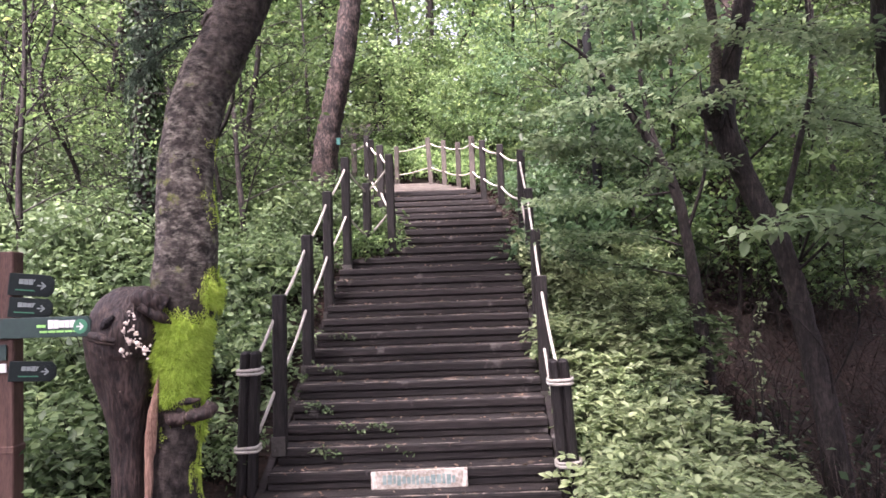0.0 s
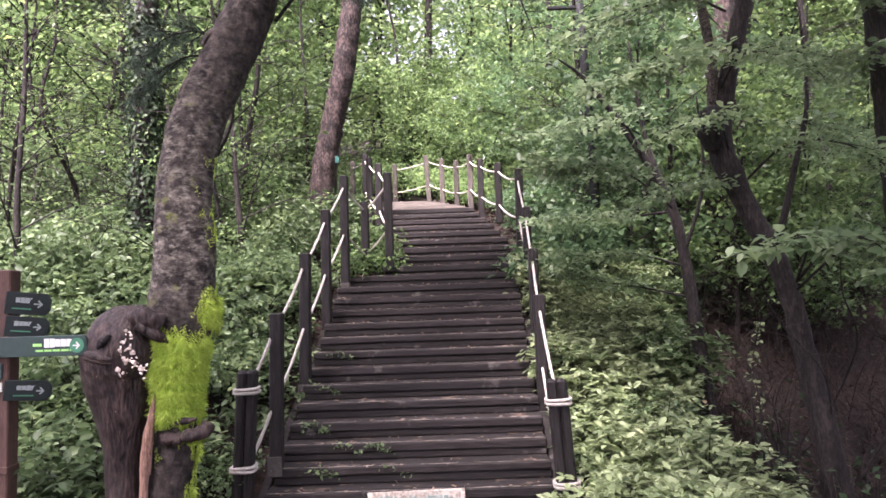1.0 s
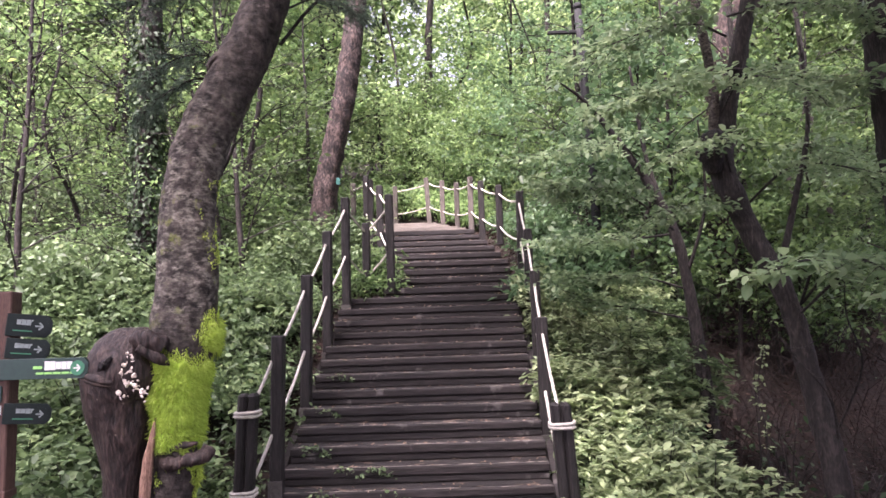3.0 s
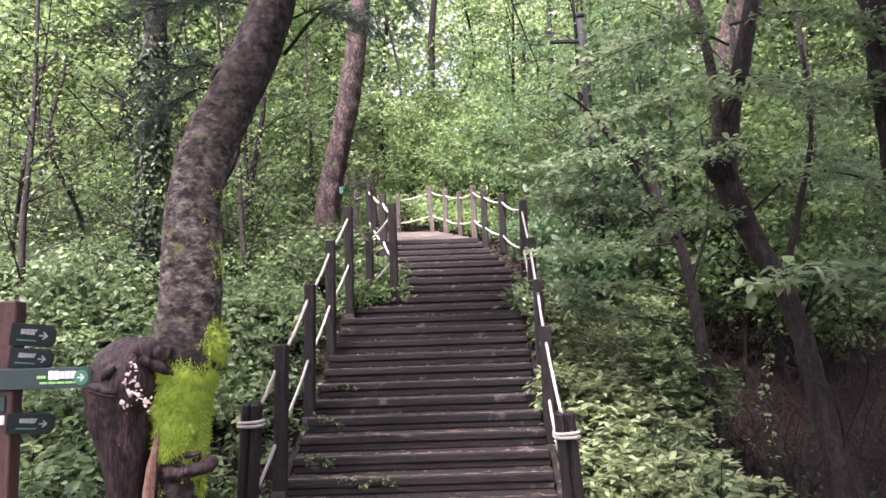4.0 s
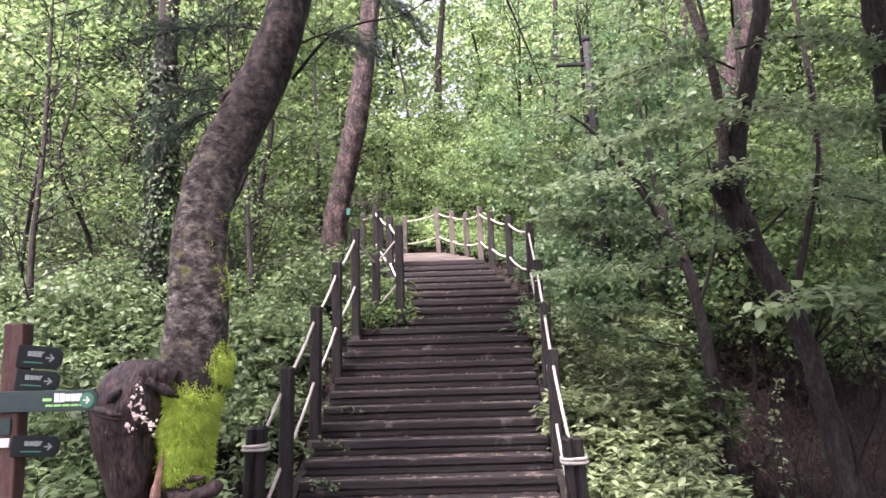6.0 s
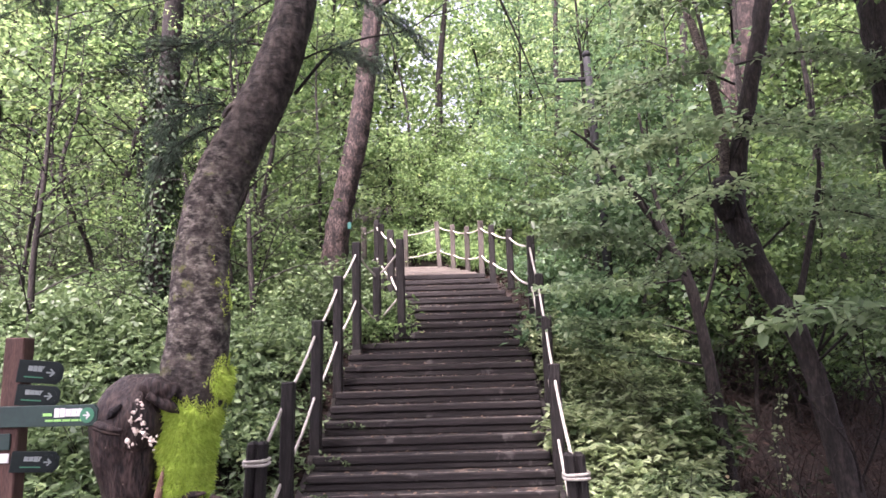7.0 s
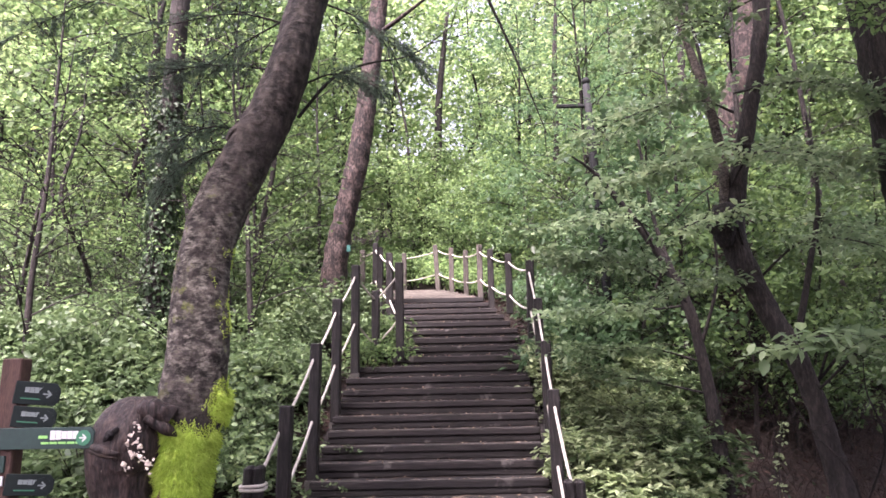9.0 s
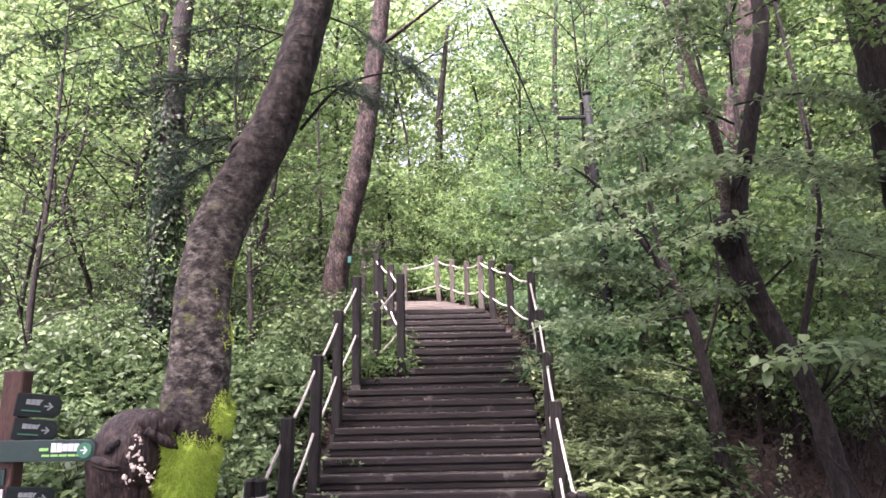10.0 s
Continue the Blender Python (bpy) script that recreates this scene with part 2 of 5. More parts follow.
LEAF_PALE = foliage("pale_shrub_leaf", [(0.0, (0.07125, 0.1023, 0.0504)), (0.5, (0.2137, 0.279, 0.14)), (0.95, (0.3895, 0.4557, 0.2576)), (1.0, (0.342, 0.2325, 0.1568))], 0.3, 0.45)
LEAF_DARK = foliage("dark_leaf", [(0.0, (0.026, 0.055, 0.026)), (0.6, (0.058, 0.108, 0.05)), (1.0, (0.11, 0.175, 0.075))], 0.38, 0.45)
LEAF_BRIGHT = foliage("bright_leaf", [(0.0, (0.024, 0.05, 0.0207)), (0.4, (0.08, 0.138, 0.05175)), (0.85, (0.18, 0.268, 0.1035)), (1.0, (0.29, 0.33, 0.1035))], 0.5, 0.55)
LEAF_IVY = foliage("ivy_leaf", [(0.0, (0.012, 0.028, 0.012)), (0.7, (0.028, 0.058, 0.022)), (1.0, (0.06, 0.10, 0.038))], 0.15, 0.6)
LEAF_SPRAY = foliage("spray_leaf", [(0.0, (0.0546, 0.0936, 0.04805)), (0.5, (0.1131, 0.1677, 0.08736)), (0.95, (0.2028, 0.2613, 0.1441)), (1.0, (0.2652, 0.2652, 0.1048))], 0.45, 0.4)
LEAF_MID = foliage("mid_leaf", [(0.0, (0.02, 0.043, 0.017)), (0.5, (0.066, 0.115, 0.042)), (1.0, (0.15, 0.222, 0.076))], 0.42, 0.5)
# brighter copy of the bright leaf: sun and backlight put into the colour
LEAF_SUNLIT = foliage("sunlit_leaf", [(0.0, (0.0372, 0.06975, 0.02881)), (0.4, (0.1209, 0.186, 0.07857)), (0.85, (0.2511, 0.3348, 0.1506)), (1.0, (0.3534, 0.3813, 0.1571))], 0.55, 0.55)
NEEDLE = foliage("needle", [(0.0, (0.025, 0.05, 0.035)), (0.6, (0.065, 0.105, 0.072)), (1.0, (0.13, 0.18, 0.12))], 0.3, 0.6)
MOSS = foliage("moss", [(0.0, (0.1837, 0.2782, 0.0448)), (0.4, (0.349, 0.4843, 0.0784)), (0.8, (0.5051, 0.6388, 0.1344)), (1.0, (0.6429, 0.7419, 0.2464))], 0.35, 0.9)
# darker than the tufts: shade deep in the moss is put into the colour
MOSS_BED = surface("moss_bed", [(0.38, (0.0656, 0.103, 0.0176)), (0.5, (0.1771, 0.2502, 0.04)), (0.64, (0.3018, 0.3827, 0.08))], 11.0, (1, 1, 0.6), 0.95, 1.0, 60.0)


# ------------------------------------------------------------------ building blocks
rng = np.random.default_rng(7)


def mesh_object(name, mesh, material, parent=None, label=""):
    ob = new(name, mesh)
    if material and not mesh.materials:
        mesh.materials.append(material)
    if parent:
        ob.parent = parent
    if label:
        ob["label"] = label
    return ob


def part(name, bm, material, parent=None, label="", smooth=False):
    me = bpy.data.meshes.new(name)
    bm.to_mesh(me)
    bm.free()
    if smooth:
        me.polygons.foreach_set("use_smooth", [True] * len(me.polygons))
    return mesh_object(name, me, material, parent, label)


def thing(name, place=(0, 0, 0), label="", category="", group="", kind=""):
    ob = new(name)
    ob.location = place
    ob.empty_display_size = 0.1
    return tagged(ob, label, category, group, kind)


def box(sx, sy, sz, bevel=0.006, m=Matrix()):
    """A bevelled block centred on the origin, moved by m."""
    bm = bmesh.new()
    bmesh.ops.create_cube(bm, size=1.0, matrix=m @ Matrix.Diagonal((sx, sy, sz, 1)))
    if bevel:
        bmesh.ops.bevel(bm, geom=bm.edges[:], offset=bevel, segments=1, affect="EDGES", profile=0.5)
    return bm


def grid_mesh(name, verts, faces):
    me = bpy.data.meshes.new(name)
    me.from_pydata([tuple(v) for v in verts], [], faces)
    me.update()
    return me


def smooth_path(points, n):
    """n points on a smooth curve through the given (x, y, z, radius) rows."""
    p = np.array(points, float)
    u = np.linspace(0, len(p) - 1, n)
    i = np.clip(u.astype(int), 0, len(p) - 2)
    f = (u - i)[:, None]
    ext = np.vstack([2 * p[0] - p[1], p, 2 * p[-1] - p[-2]])
    a, b, c, d = ext[i], ext[i + 1], ext[i + 2], ext[i + 3]
    return 0.5 * (2 * b + (c - a) * f + (2 * a - 5 * b + 4 * c - d) * f ** 2 + (3 * b - a - 3 * c + d) * f ** 3)


def tube_rings(path, sides, rough=0.0, seed=0, freq=6.0, lobes=0.0):
    p = np.asarray(path, float)
    tang = np.gradient(p[:, :3], axis=0)
    tang /= np.linalg.norm(tang, axis=1)[:, None] + 1e-9
    ref = np.array([0.0, 1.0, 0.0]) if abs(tang[0][1]) < 0.8 else np.array([1.0, 0.0, 0.0])
    rings = []
    a = np.linspace(0, 2 * math.pi, sides, endpoint=False)
    for q, t in zip(p, tang):
        s = np.cross(t, ref)
        s /= np.linalg.norm(s) + 1e-9
        w = np.cross(s, t)
        ref = w
        r = np.full(sides, max(q[3], 0.0015))
        if lobes:
            r = r * (1 + lobes * np.sin(3 * a + seed + q[2] * 1.5))
        ring = q[:3] + r[:, None] * (np.cos(a)[:, None] * s + np.sin(a)[:, None] * w)
        if rough:
            out = (ring - q[:3]) / r[:, None]
            k = np.array([noise.noise(Vector((v[0] * freq + seed, v[1] * freq, v[2] * freq * 0.6))) + 0.5 * noise.noise(Vector((v[0] * freq * 3, v[1] * freq * 3 + seed, v[2] * freq * 2))) for v in ring])
            ring = ring + out * (k * rough * r)[:, None]
        rings.append(ring)
    return np.array(rings)


def tubes_mesh(name, paths, sides=6, rough=0.0, freq=6.0, lobes=0.0):
    """One mesh of tapered tubes; a path is an array of (x, y, z, radius)."""
    V, Fc, base = [], [], 0
    for k, path in enumerate(paths):
        R = tube_rings(path, sides, rough, k * 3.7, freq, lobes)
        n = len(R)
        V.append(R.reshape(-1, 3))
        for i in range(n - 1):
            for j in range(sides):
                Fc.append((base + i * sides + j, base + i * sides + (j + 1) % sides, base + (i + 1) * sides + (j + 1) % sides, base + (i + 1) * sides + j))
        Fc.append(tuple(base + j for j in range(sides))[::-1])
        Fc.append(tuple(base + (n - 1) * sides + j for j in range(sides)))
        base += n * sides
    me = grid_mesh(name, np.vstack(V), Fc)
    me.polygons.foreach_set("use_smooth", [True] * len(me.polygons))
    return me


def unit(v):
    return v / (np.linalg.norm(v, axis=1)[:, None] + 1e-9)


def leaf_mesh(name, pos, axis, normal, length, width, fold=0.14, plain=False):
    """Ovate leaves, each folded along its midrib."""
    n = len(pos)
    axis, length, width = unit(axis), np.broadcast_to(length, n)[:, None], np.broadcast_to(width, n)[:, None]
    side = unit(np.cross(axis, normal))
    up = np.cross(side, axis)
    lift = up * width * fold
    near, far, tip = pos + axis * length * 0.3, pos + axis * length * 0.68 - up * length * 0.03, pos + axis * length - up * length * 0.12
    V = np.stack([pos, near - side * width * 0.46 + lift, far - side * width * 0.42 + lift, tip, far + side * width * 0.42 + lift, near + side * width * 0.46 + lift], 1).reshape(-1, 3)
    if plain:   # small or far leaves: one bent quad
        V = np.stack([pos, near * 0.6 + far * 0.4 - side * width * 0.5 + lift, tip, near * 0.6 + far * 0.4 + side * width * 0.5 + lift], 1).reshape(-1, 3)
        Q = (np.arange(n) * 4)[:, None] + [0, 3, 2, 1]
    else:
        b = (np.arange(n) * 6)[:, None]
        Q = np.concatenate([b + [0, 3, 2, 1], b + [0, 5, 4, 3]], 1).reshape(-1, 4)
    me = bpy.data.meshes.new(name)
    me.vertices.add(len(V))
    me.vertices.foreach_set("co", V.astype(np.float32).ravel())
    me.loops.add(Q.size)
    me.loops.foreach_set("vertex_index", Q.astype(np.int32).ravel())
    me.polygons.add(len(Q))
    me.polygons.foreach_set("loop_start", np.arange(0, Q.size, 4, dtype=np.int32))
    me.update(calc_edges=True)
    return me


def scatter_leaves(name, centres, per, spread, size, flat=0.5, droop=0.2, up=1.2, g=rng, plain=False):
    """Leaves round the given centres; flat: height of a clump over its width; up: how far the leaves face the sky."""
    c = np.repeat(np.asarray(centres, float)[:, :3], per, 0)
    pos = c + g.normal(0, 1, c.shape) * np.array([spread, spread, spread * flat])
    axis = g.normal(0, 1, c.shape) * [1, 1, 0.45] - [0, 0, droop]
    nrm = unit(g.normal(0, 0.55, c.shape) + [0, 0, up])
    L = size * g.uniform(0.6, 1.3, len(pos))
    return leaf_mesh(name, pos, axis, nrm, L, L * g.uniform(0.45, 0.66, len(pos)), plain=plain)


# ------------------------------------------------------------------ the lie of the land
RISE, RUN, FIRST_Y, FIRST_Z = 0.1418, 0.235, 5.73, 0.302


def slope(y):
    """Height of the stairs' line over the plan."""
    return np.interp(y, [-40, 5.0, 5.73, 8.55, 12.2, 15.0, 24.0, 60.0, 120.0, 600.0], [-0.2, 0.0, 0.16, 1.86, 3.3, 3.9, 6.6, 17.0, 26.0, 40.0])


def land(x, y):
    x, y = np.asarray(x, float), np.asarray(y, float)
    h = slope(y - 0.10 * np.clip(x, -4, 4)) - 0.16
    right = np.clip((x - 1.2) / 1.6, 0, 1) * np.clip((y - 3) / 2, 0, 1)
    left = np.clip((-1.7 - x) / 2.5, 0, 1) * np.clip((y - 3) / 3, 0, 1)
    h = h - 0.28 * right + 0.10 * left + 0.05 * np.sin(x * 1.7 + y) * np.clip(abs(x) - 1.2, 0, 1) + 0.04 * np.sin(y * 2.3 - x * 1.1) * np.clip(abs(x) - 1.2, 0, 1)
    return h


def build_ground():
    xs = np.unique(np.concatenate([np.linspace(-600, -30, 20), np.linspace(-30, -6, 40), np.linspace(-6, 6, 100), np.linspace(6, 30, 40), np.linspace(30, 600, 20)]))
    ys = np.unique(np.concatenate([np.linspace(-600, -20, 12), np.linspace(-20, 3, 20), np.linspace(3, 16, 110), np.linspace(16, 60, 60), np.linspace(60, 700, 20)]))
    X, Y = np.meshgrid(xs, ys)
    H = land(X, Y)
    V = np.stack([X, Y, H], -1).reshape(-1, 3)
    for k, v in enumerate(V):
        if abs(v[0]) < 12 and 2 < v[1] < 20:
            V[k, 2] += 0.05 * noise.noise(Vector((v[0] * 2, v[1] * 2, 0))) + 0.02 * noise.noise(Vector((v[0] * 7, v[1] * 7, 3)))
    nx = len(xs)
    Fc = [(j * nx + i, j * nx + i + 1, (j + 1) * nx + i + 1, (j + 1) * nx + i) for j in range(len(ys) - 1) for i in range(nx - 1)]
    me = grid_mesh("ground", V, Fc)
    me.polygons.foreach_set("use_smooth", [True] * len(me.polygons))
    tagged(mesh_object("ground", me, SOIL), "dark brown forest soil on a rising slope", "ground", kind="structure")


build_ground()


# ------------------------------------------------------------------ stairs
def flight_edges(y):
    """Left and right end of the step at y."""
    return (float(np.interp(y, [5.2, 5.6, 8.6, 8.75, 12.2, 15.2], [-1.54, -1.47, -1.31, -0.80, -1.15, -1.75])),
            float(np.interp(y, [5.2, 7.1, 8.6, 10.0, 11.0, 12.2, 15.2], [0.83, 0.86, 0.92, 0.96, 0.80, 0.56, -0.15])))


STEPS = [(FIRST_Y + RUN * i, FIRST_Z + RISE * i, RUN, RISE) for i in range(-2, 13)]
STEPS += [(8.80 + 0.42 * i, 2.13 + 0.152 * i, 0.42, 0.152) for i in range(9)]
PALE = [(12.75 + 0.62 * i, 3.46 + 0.125 * i, 0.62, 0.125) for i in range(5)]


def build_stairs():
    st = thing("stairs", (0, 5.2, 0), "long outdoor stairs of dark weathered timber", "stairs", kind="structure")
    inv = Matrix.Translation((0, -5.2, 0))
    g = random.Random(3)
    for pale, rows in ((False, STEPS), (True, PALE)):
        for y, z, run, rise in rows:
            l, r = flight_edges(y)
            w, cx = r - l, (l + r) / 2
            mat = PALE_LIT_WOOD if pale else STEP_WOOD
            up = rise * g.uniform(0.52, 0.6)
            jig = [g.uniform(-0.004, 0.004) for _ in range(6)]
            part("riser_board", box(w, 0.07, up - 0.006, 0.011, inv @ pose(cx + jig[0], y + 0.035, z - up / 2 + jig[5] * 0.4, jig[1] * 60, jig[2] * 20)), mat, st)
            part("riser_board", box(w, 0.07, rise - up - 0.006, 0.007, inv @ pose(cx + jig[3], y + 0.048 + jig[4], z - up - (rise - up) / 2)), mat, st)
            n = max(1, round((run - 0.04) / 0.13))
            for k in range(n):
                d = (run - 0.02) / n
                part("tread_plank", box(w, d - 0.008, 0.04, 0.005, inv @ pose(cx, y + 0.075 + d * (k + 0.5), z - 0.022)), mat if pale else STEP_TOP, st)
            # pale line of dust and grit along the worn edge, grazing light in its colour
            u = l + 0.03
            bm = bmesh.new()
            while u < r - 0.05:
                run_on = g.uniform(0.04, 0.30)
                e = min(u + run_on, r - 0.03)
                a = [bm.verts.new((x, y - 5.2 + 0.004 + g.uniform(0, 0.004), z + 0.0015)) for x in (u, (2 * u + e) / 3, (u + 2 * e) / 3, e)]
                b = [bm.verts.new((v.co.x, v.co.y + w2, z + 0.003)) for v, w2 in zip(a, (0.004, g.uniform(0.008, 0.028), g.uniform(0.008, 0.028), 0.004))]
                for k in range(3):
                    bm.faces.new((a[k], a[k + 1], b[k + 1], b[k]))
                u = e + g.choice((0.01, 0.02, 0.05, 0.16))
            part("lit_dust_line", bm, LIT_DUST, st, "pale dust along the step edge, grazing light in its colour")["kind"] = "stuff"
    # side beams under the ends of the steps
    for e in (0, 1):
        for (y0, z0), (y1, z1) in (((5.3, 0.0), (8.6, 1.86)), ((8.8, 2.0), (12.3, 3.22)), ((12.3, 3.2), (15.2, 3.85))):
            a = Vector((flight_edges(y0 + 0.02)[e], y0, z0 - 0.20))
            b = Vector((flight_edges(y1)[e], y1, z1 - 0.20))
            d = b - a
            m = Matrix.Translation((a + b) / 2) @ d.to_track_quat("Y", "Z").to_matrix().to_4x4()
            part("side_beam", box(0.07, d.length, 0.2, 0.008, inv @ m @ Matrix.Translation((0.04 * (2 * e - 1), 0, 0))), STEP_WOOD, st)
    return st


build_stairs()

# x, y, foot, top, lean in x over the height, pale wood
LEFT = [(-1.44, 5.75, 0.24, 1.59, 0.02, 0), (-1.40, 6.75, 0.71, 2.17, 0.02, 0), (-1.345, 7.7, 1.20, 2.74, 0.01, 0), (-1.24, 8.5, 1.75, 3.28, 0.0, 0)]
BEND = [(-1.04, 9.0, 2.0, 3.02, 0.0, 0), (-0.70, 8.8, 2.05, 3.36, -0.01, 0), (-0.96, 10.2, 2.5, 3.78, 0.0, 0), (-1.24, 11.5, 2.9, 4.16, 0.0, 0), (-1.44, 12.6, 3.2, 4.48, 0.0, 0), (-1.80, 13.5, 3.4, 4.54, 0.0, 1)]
RIGHT = [(0.90, 6.5, 0.42, 1.68, 0.0, 0), (0.98, 7.5, 1.0, 2.20, 0.01, 0), (1.035, 8.4, 1.5, 2.79, 0.01, 0), (1.03, 9.1, 2.0, 3.41, 0.02, 0), (0.89, 10.6, 2.85, 3.81, 0.0, 0), (0.67, 11.6, 3.0, 4.10, 0.0, 0),
         (0.53, 12.6, 3.25, 4.40, 0.0, 1), (0.29, 13.6, 3.45, 4.51, 0.0, 1), (0.0, 14.4, 3.6, 4.73, 0.0, 1), (-0.30, 15.2, 3.8, 4.98, -0.06, 1), (-1.09, 15.5, 3.9, 4.87, 0.0, 1)]


def rail_post(x, y, foot, top, lean, pale, group, bracket=False):
    t = thing("railing_post", (x, y, foot), ("grey weathered" if pale else "dark stained") + " square timber railing post beside the stairs", "post", group)
    h = top - foot
    m = Matrix.Translation((lean * 0.5, 0, h / 2)) @ Matrix.Shear("XY", 4, (lean / h, 0.0)) if lean else Matrix.Translation((0, 0, h / 2))
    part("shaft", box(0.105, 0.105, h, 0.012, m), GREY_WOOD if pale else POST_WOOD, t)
    if bracket:
        part("foot_plate", box(0.118, 0.012, 0.16, 0.002, pose(0, -0.058, 0.09)), STEEL, t, "grey steel foot plate with bolts")
        for dx, dz in ((-0.03, 0.06), (0.03, 0.06), (-0.03, 0.12), (0.03, 0.12)):
            bm = bmesh.new()
            bmesh.ops.create_cone(bm, cap_ends=True, segments=8, radius1=0.008, radius2=0.006, depth=0.008, matrix=pose(dx, -0.067, dz, 90))
            part("bolt", bm, STEEL, t)
    return t


for row in LEFT:
    rail_post(*row, "railing posts of the lower flight", bracket=True)
for k, row in enumerate(RIGHT):
    rail_post(*row, "railing posts of the lower flight" if k < 4 else "railing posts of the upper flight", bracket=k < 2)
for row in BEND:
    rail_post(*row, "railing posts of the upper flight")


def newel(x, y, top, lean, wrap):
    """The first post of a rail: two timbers bound together with rope."""
    t = thing("newel_post", (x, y, 0), "thick dark newel post bound with pale rope", "post", "newel posts at the foot of the stairs")
    for s in (-1, 1):
        part("timber", box(0.074, 0.13, top + 0.2, 0.02, Matrix.Translation((s * 0.0385, 0, top / 2 - 0.1)) @ Matrix.Shear("XY", 4, (lean, 0.0))), POST_WOOD, t)
    for z in wrap:
        for k in range(2):
            a = np.linspace(0, 2 * math.pi, 25)
            q = 4.0
            c, s = np.cos(a), np.sin(a)
            rr = 1 / (abs(c) ** q + abs(s) ** q) ** (1 / q)
            ox = lean * (z - top / 2 + 0.1)
            path = np.stack([c * rr * 0.092 + ox, s * rr * 0.08, np.full(25, z + k * 0.026) + 0.006 * np.sin(a + k), np.full(25, 0.014)], 1)
            mesh_object("rope_wrap", tubes_mesh("rope_wrap", [path], 6), ROPE, t, "pale rope wound round the post")
    return t


newel(-1.63, 5.5, 1.14, 0.05, (0.97, 0.36))
newel(0.885, 5.35, 1.01, -0.06, (0.83, 0.20))


def ropes(name, posts, drops, label):
    t = thing(name, (posts[0][0], posts[0][1], posts[0][2]), label, "rope", "ropes of the railing")
    o = np.array([*t.location])
    for d in drops:
        for a, b in zip(posts, posts[1:]):
            p, q = np.array([a[0], a[1], a[3] - d]), np.array([b[0], b[1], b[3] - d])
            u = np.linspace(0, 1, 12)
            sag = 0.035 * np.linalg.norm(q - p)
            pts = p + (q - p) * u[:, None] - np.array([0, 0, 1]) * (4 * u * (1 - u))[:, None] * sag - o
            tw = np.c_[pts, np.full(12, 0.014)]
            mesh_object("rope_length", tubes_mesh("rope_length", [tw], 7), ROPE, t)


NL, NR = (-1.60, 5.5, 0, 1.11, 0, 0), (0.86, 5.35, 0, 0.98, 0, 0)
ropes("railing_rope", [NL, *LEFT, *BEND], (0.13, 0.72), "pale fibre ropes strung through the posts of the railing")
ropes("railing_rope", [NR, *RIGHT], (0.13, 0.66), "pale fibre ropes strung through the posts along the stairs")


def step_plate():
    """The worn name board on the lowest riser; its writing cannot be read."""
    y, z = FIRST_Y - RUN, FIRST_Z - RISE
    t = thing("step_sign", (-0.27, y - 0.012, z - 0.075), "worn cream name board with faded teal writing on a riser", "sign")
    part("board", box(0.77, 0.018, 0.15, 0.004, pose(0, 0, 0, 0, -1)), PLATE, t)
    g = random.Random(5)
    x = -0.29
    while x < 0.27:
        w = g.uniform(0.018, 0.034)
        part("writing_bar", box(w, 0.004, g.uniform(0.05, 0.08), 0, pose(x + w / 2, -0.0105, g.uniform(-0.006, 0.006))), PLATE_TEAL, t)
        x += w + 0.012
    for s in (-1, 1):
        part("worn_end", box(0.03, 0.003, 0.12, 0, pose(s * 0.36, -0.0105, 0, 0, s * 8)), FUNGUS, t)


step_plate()


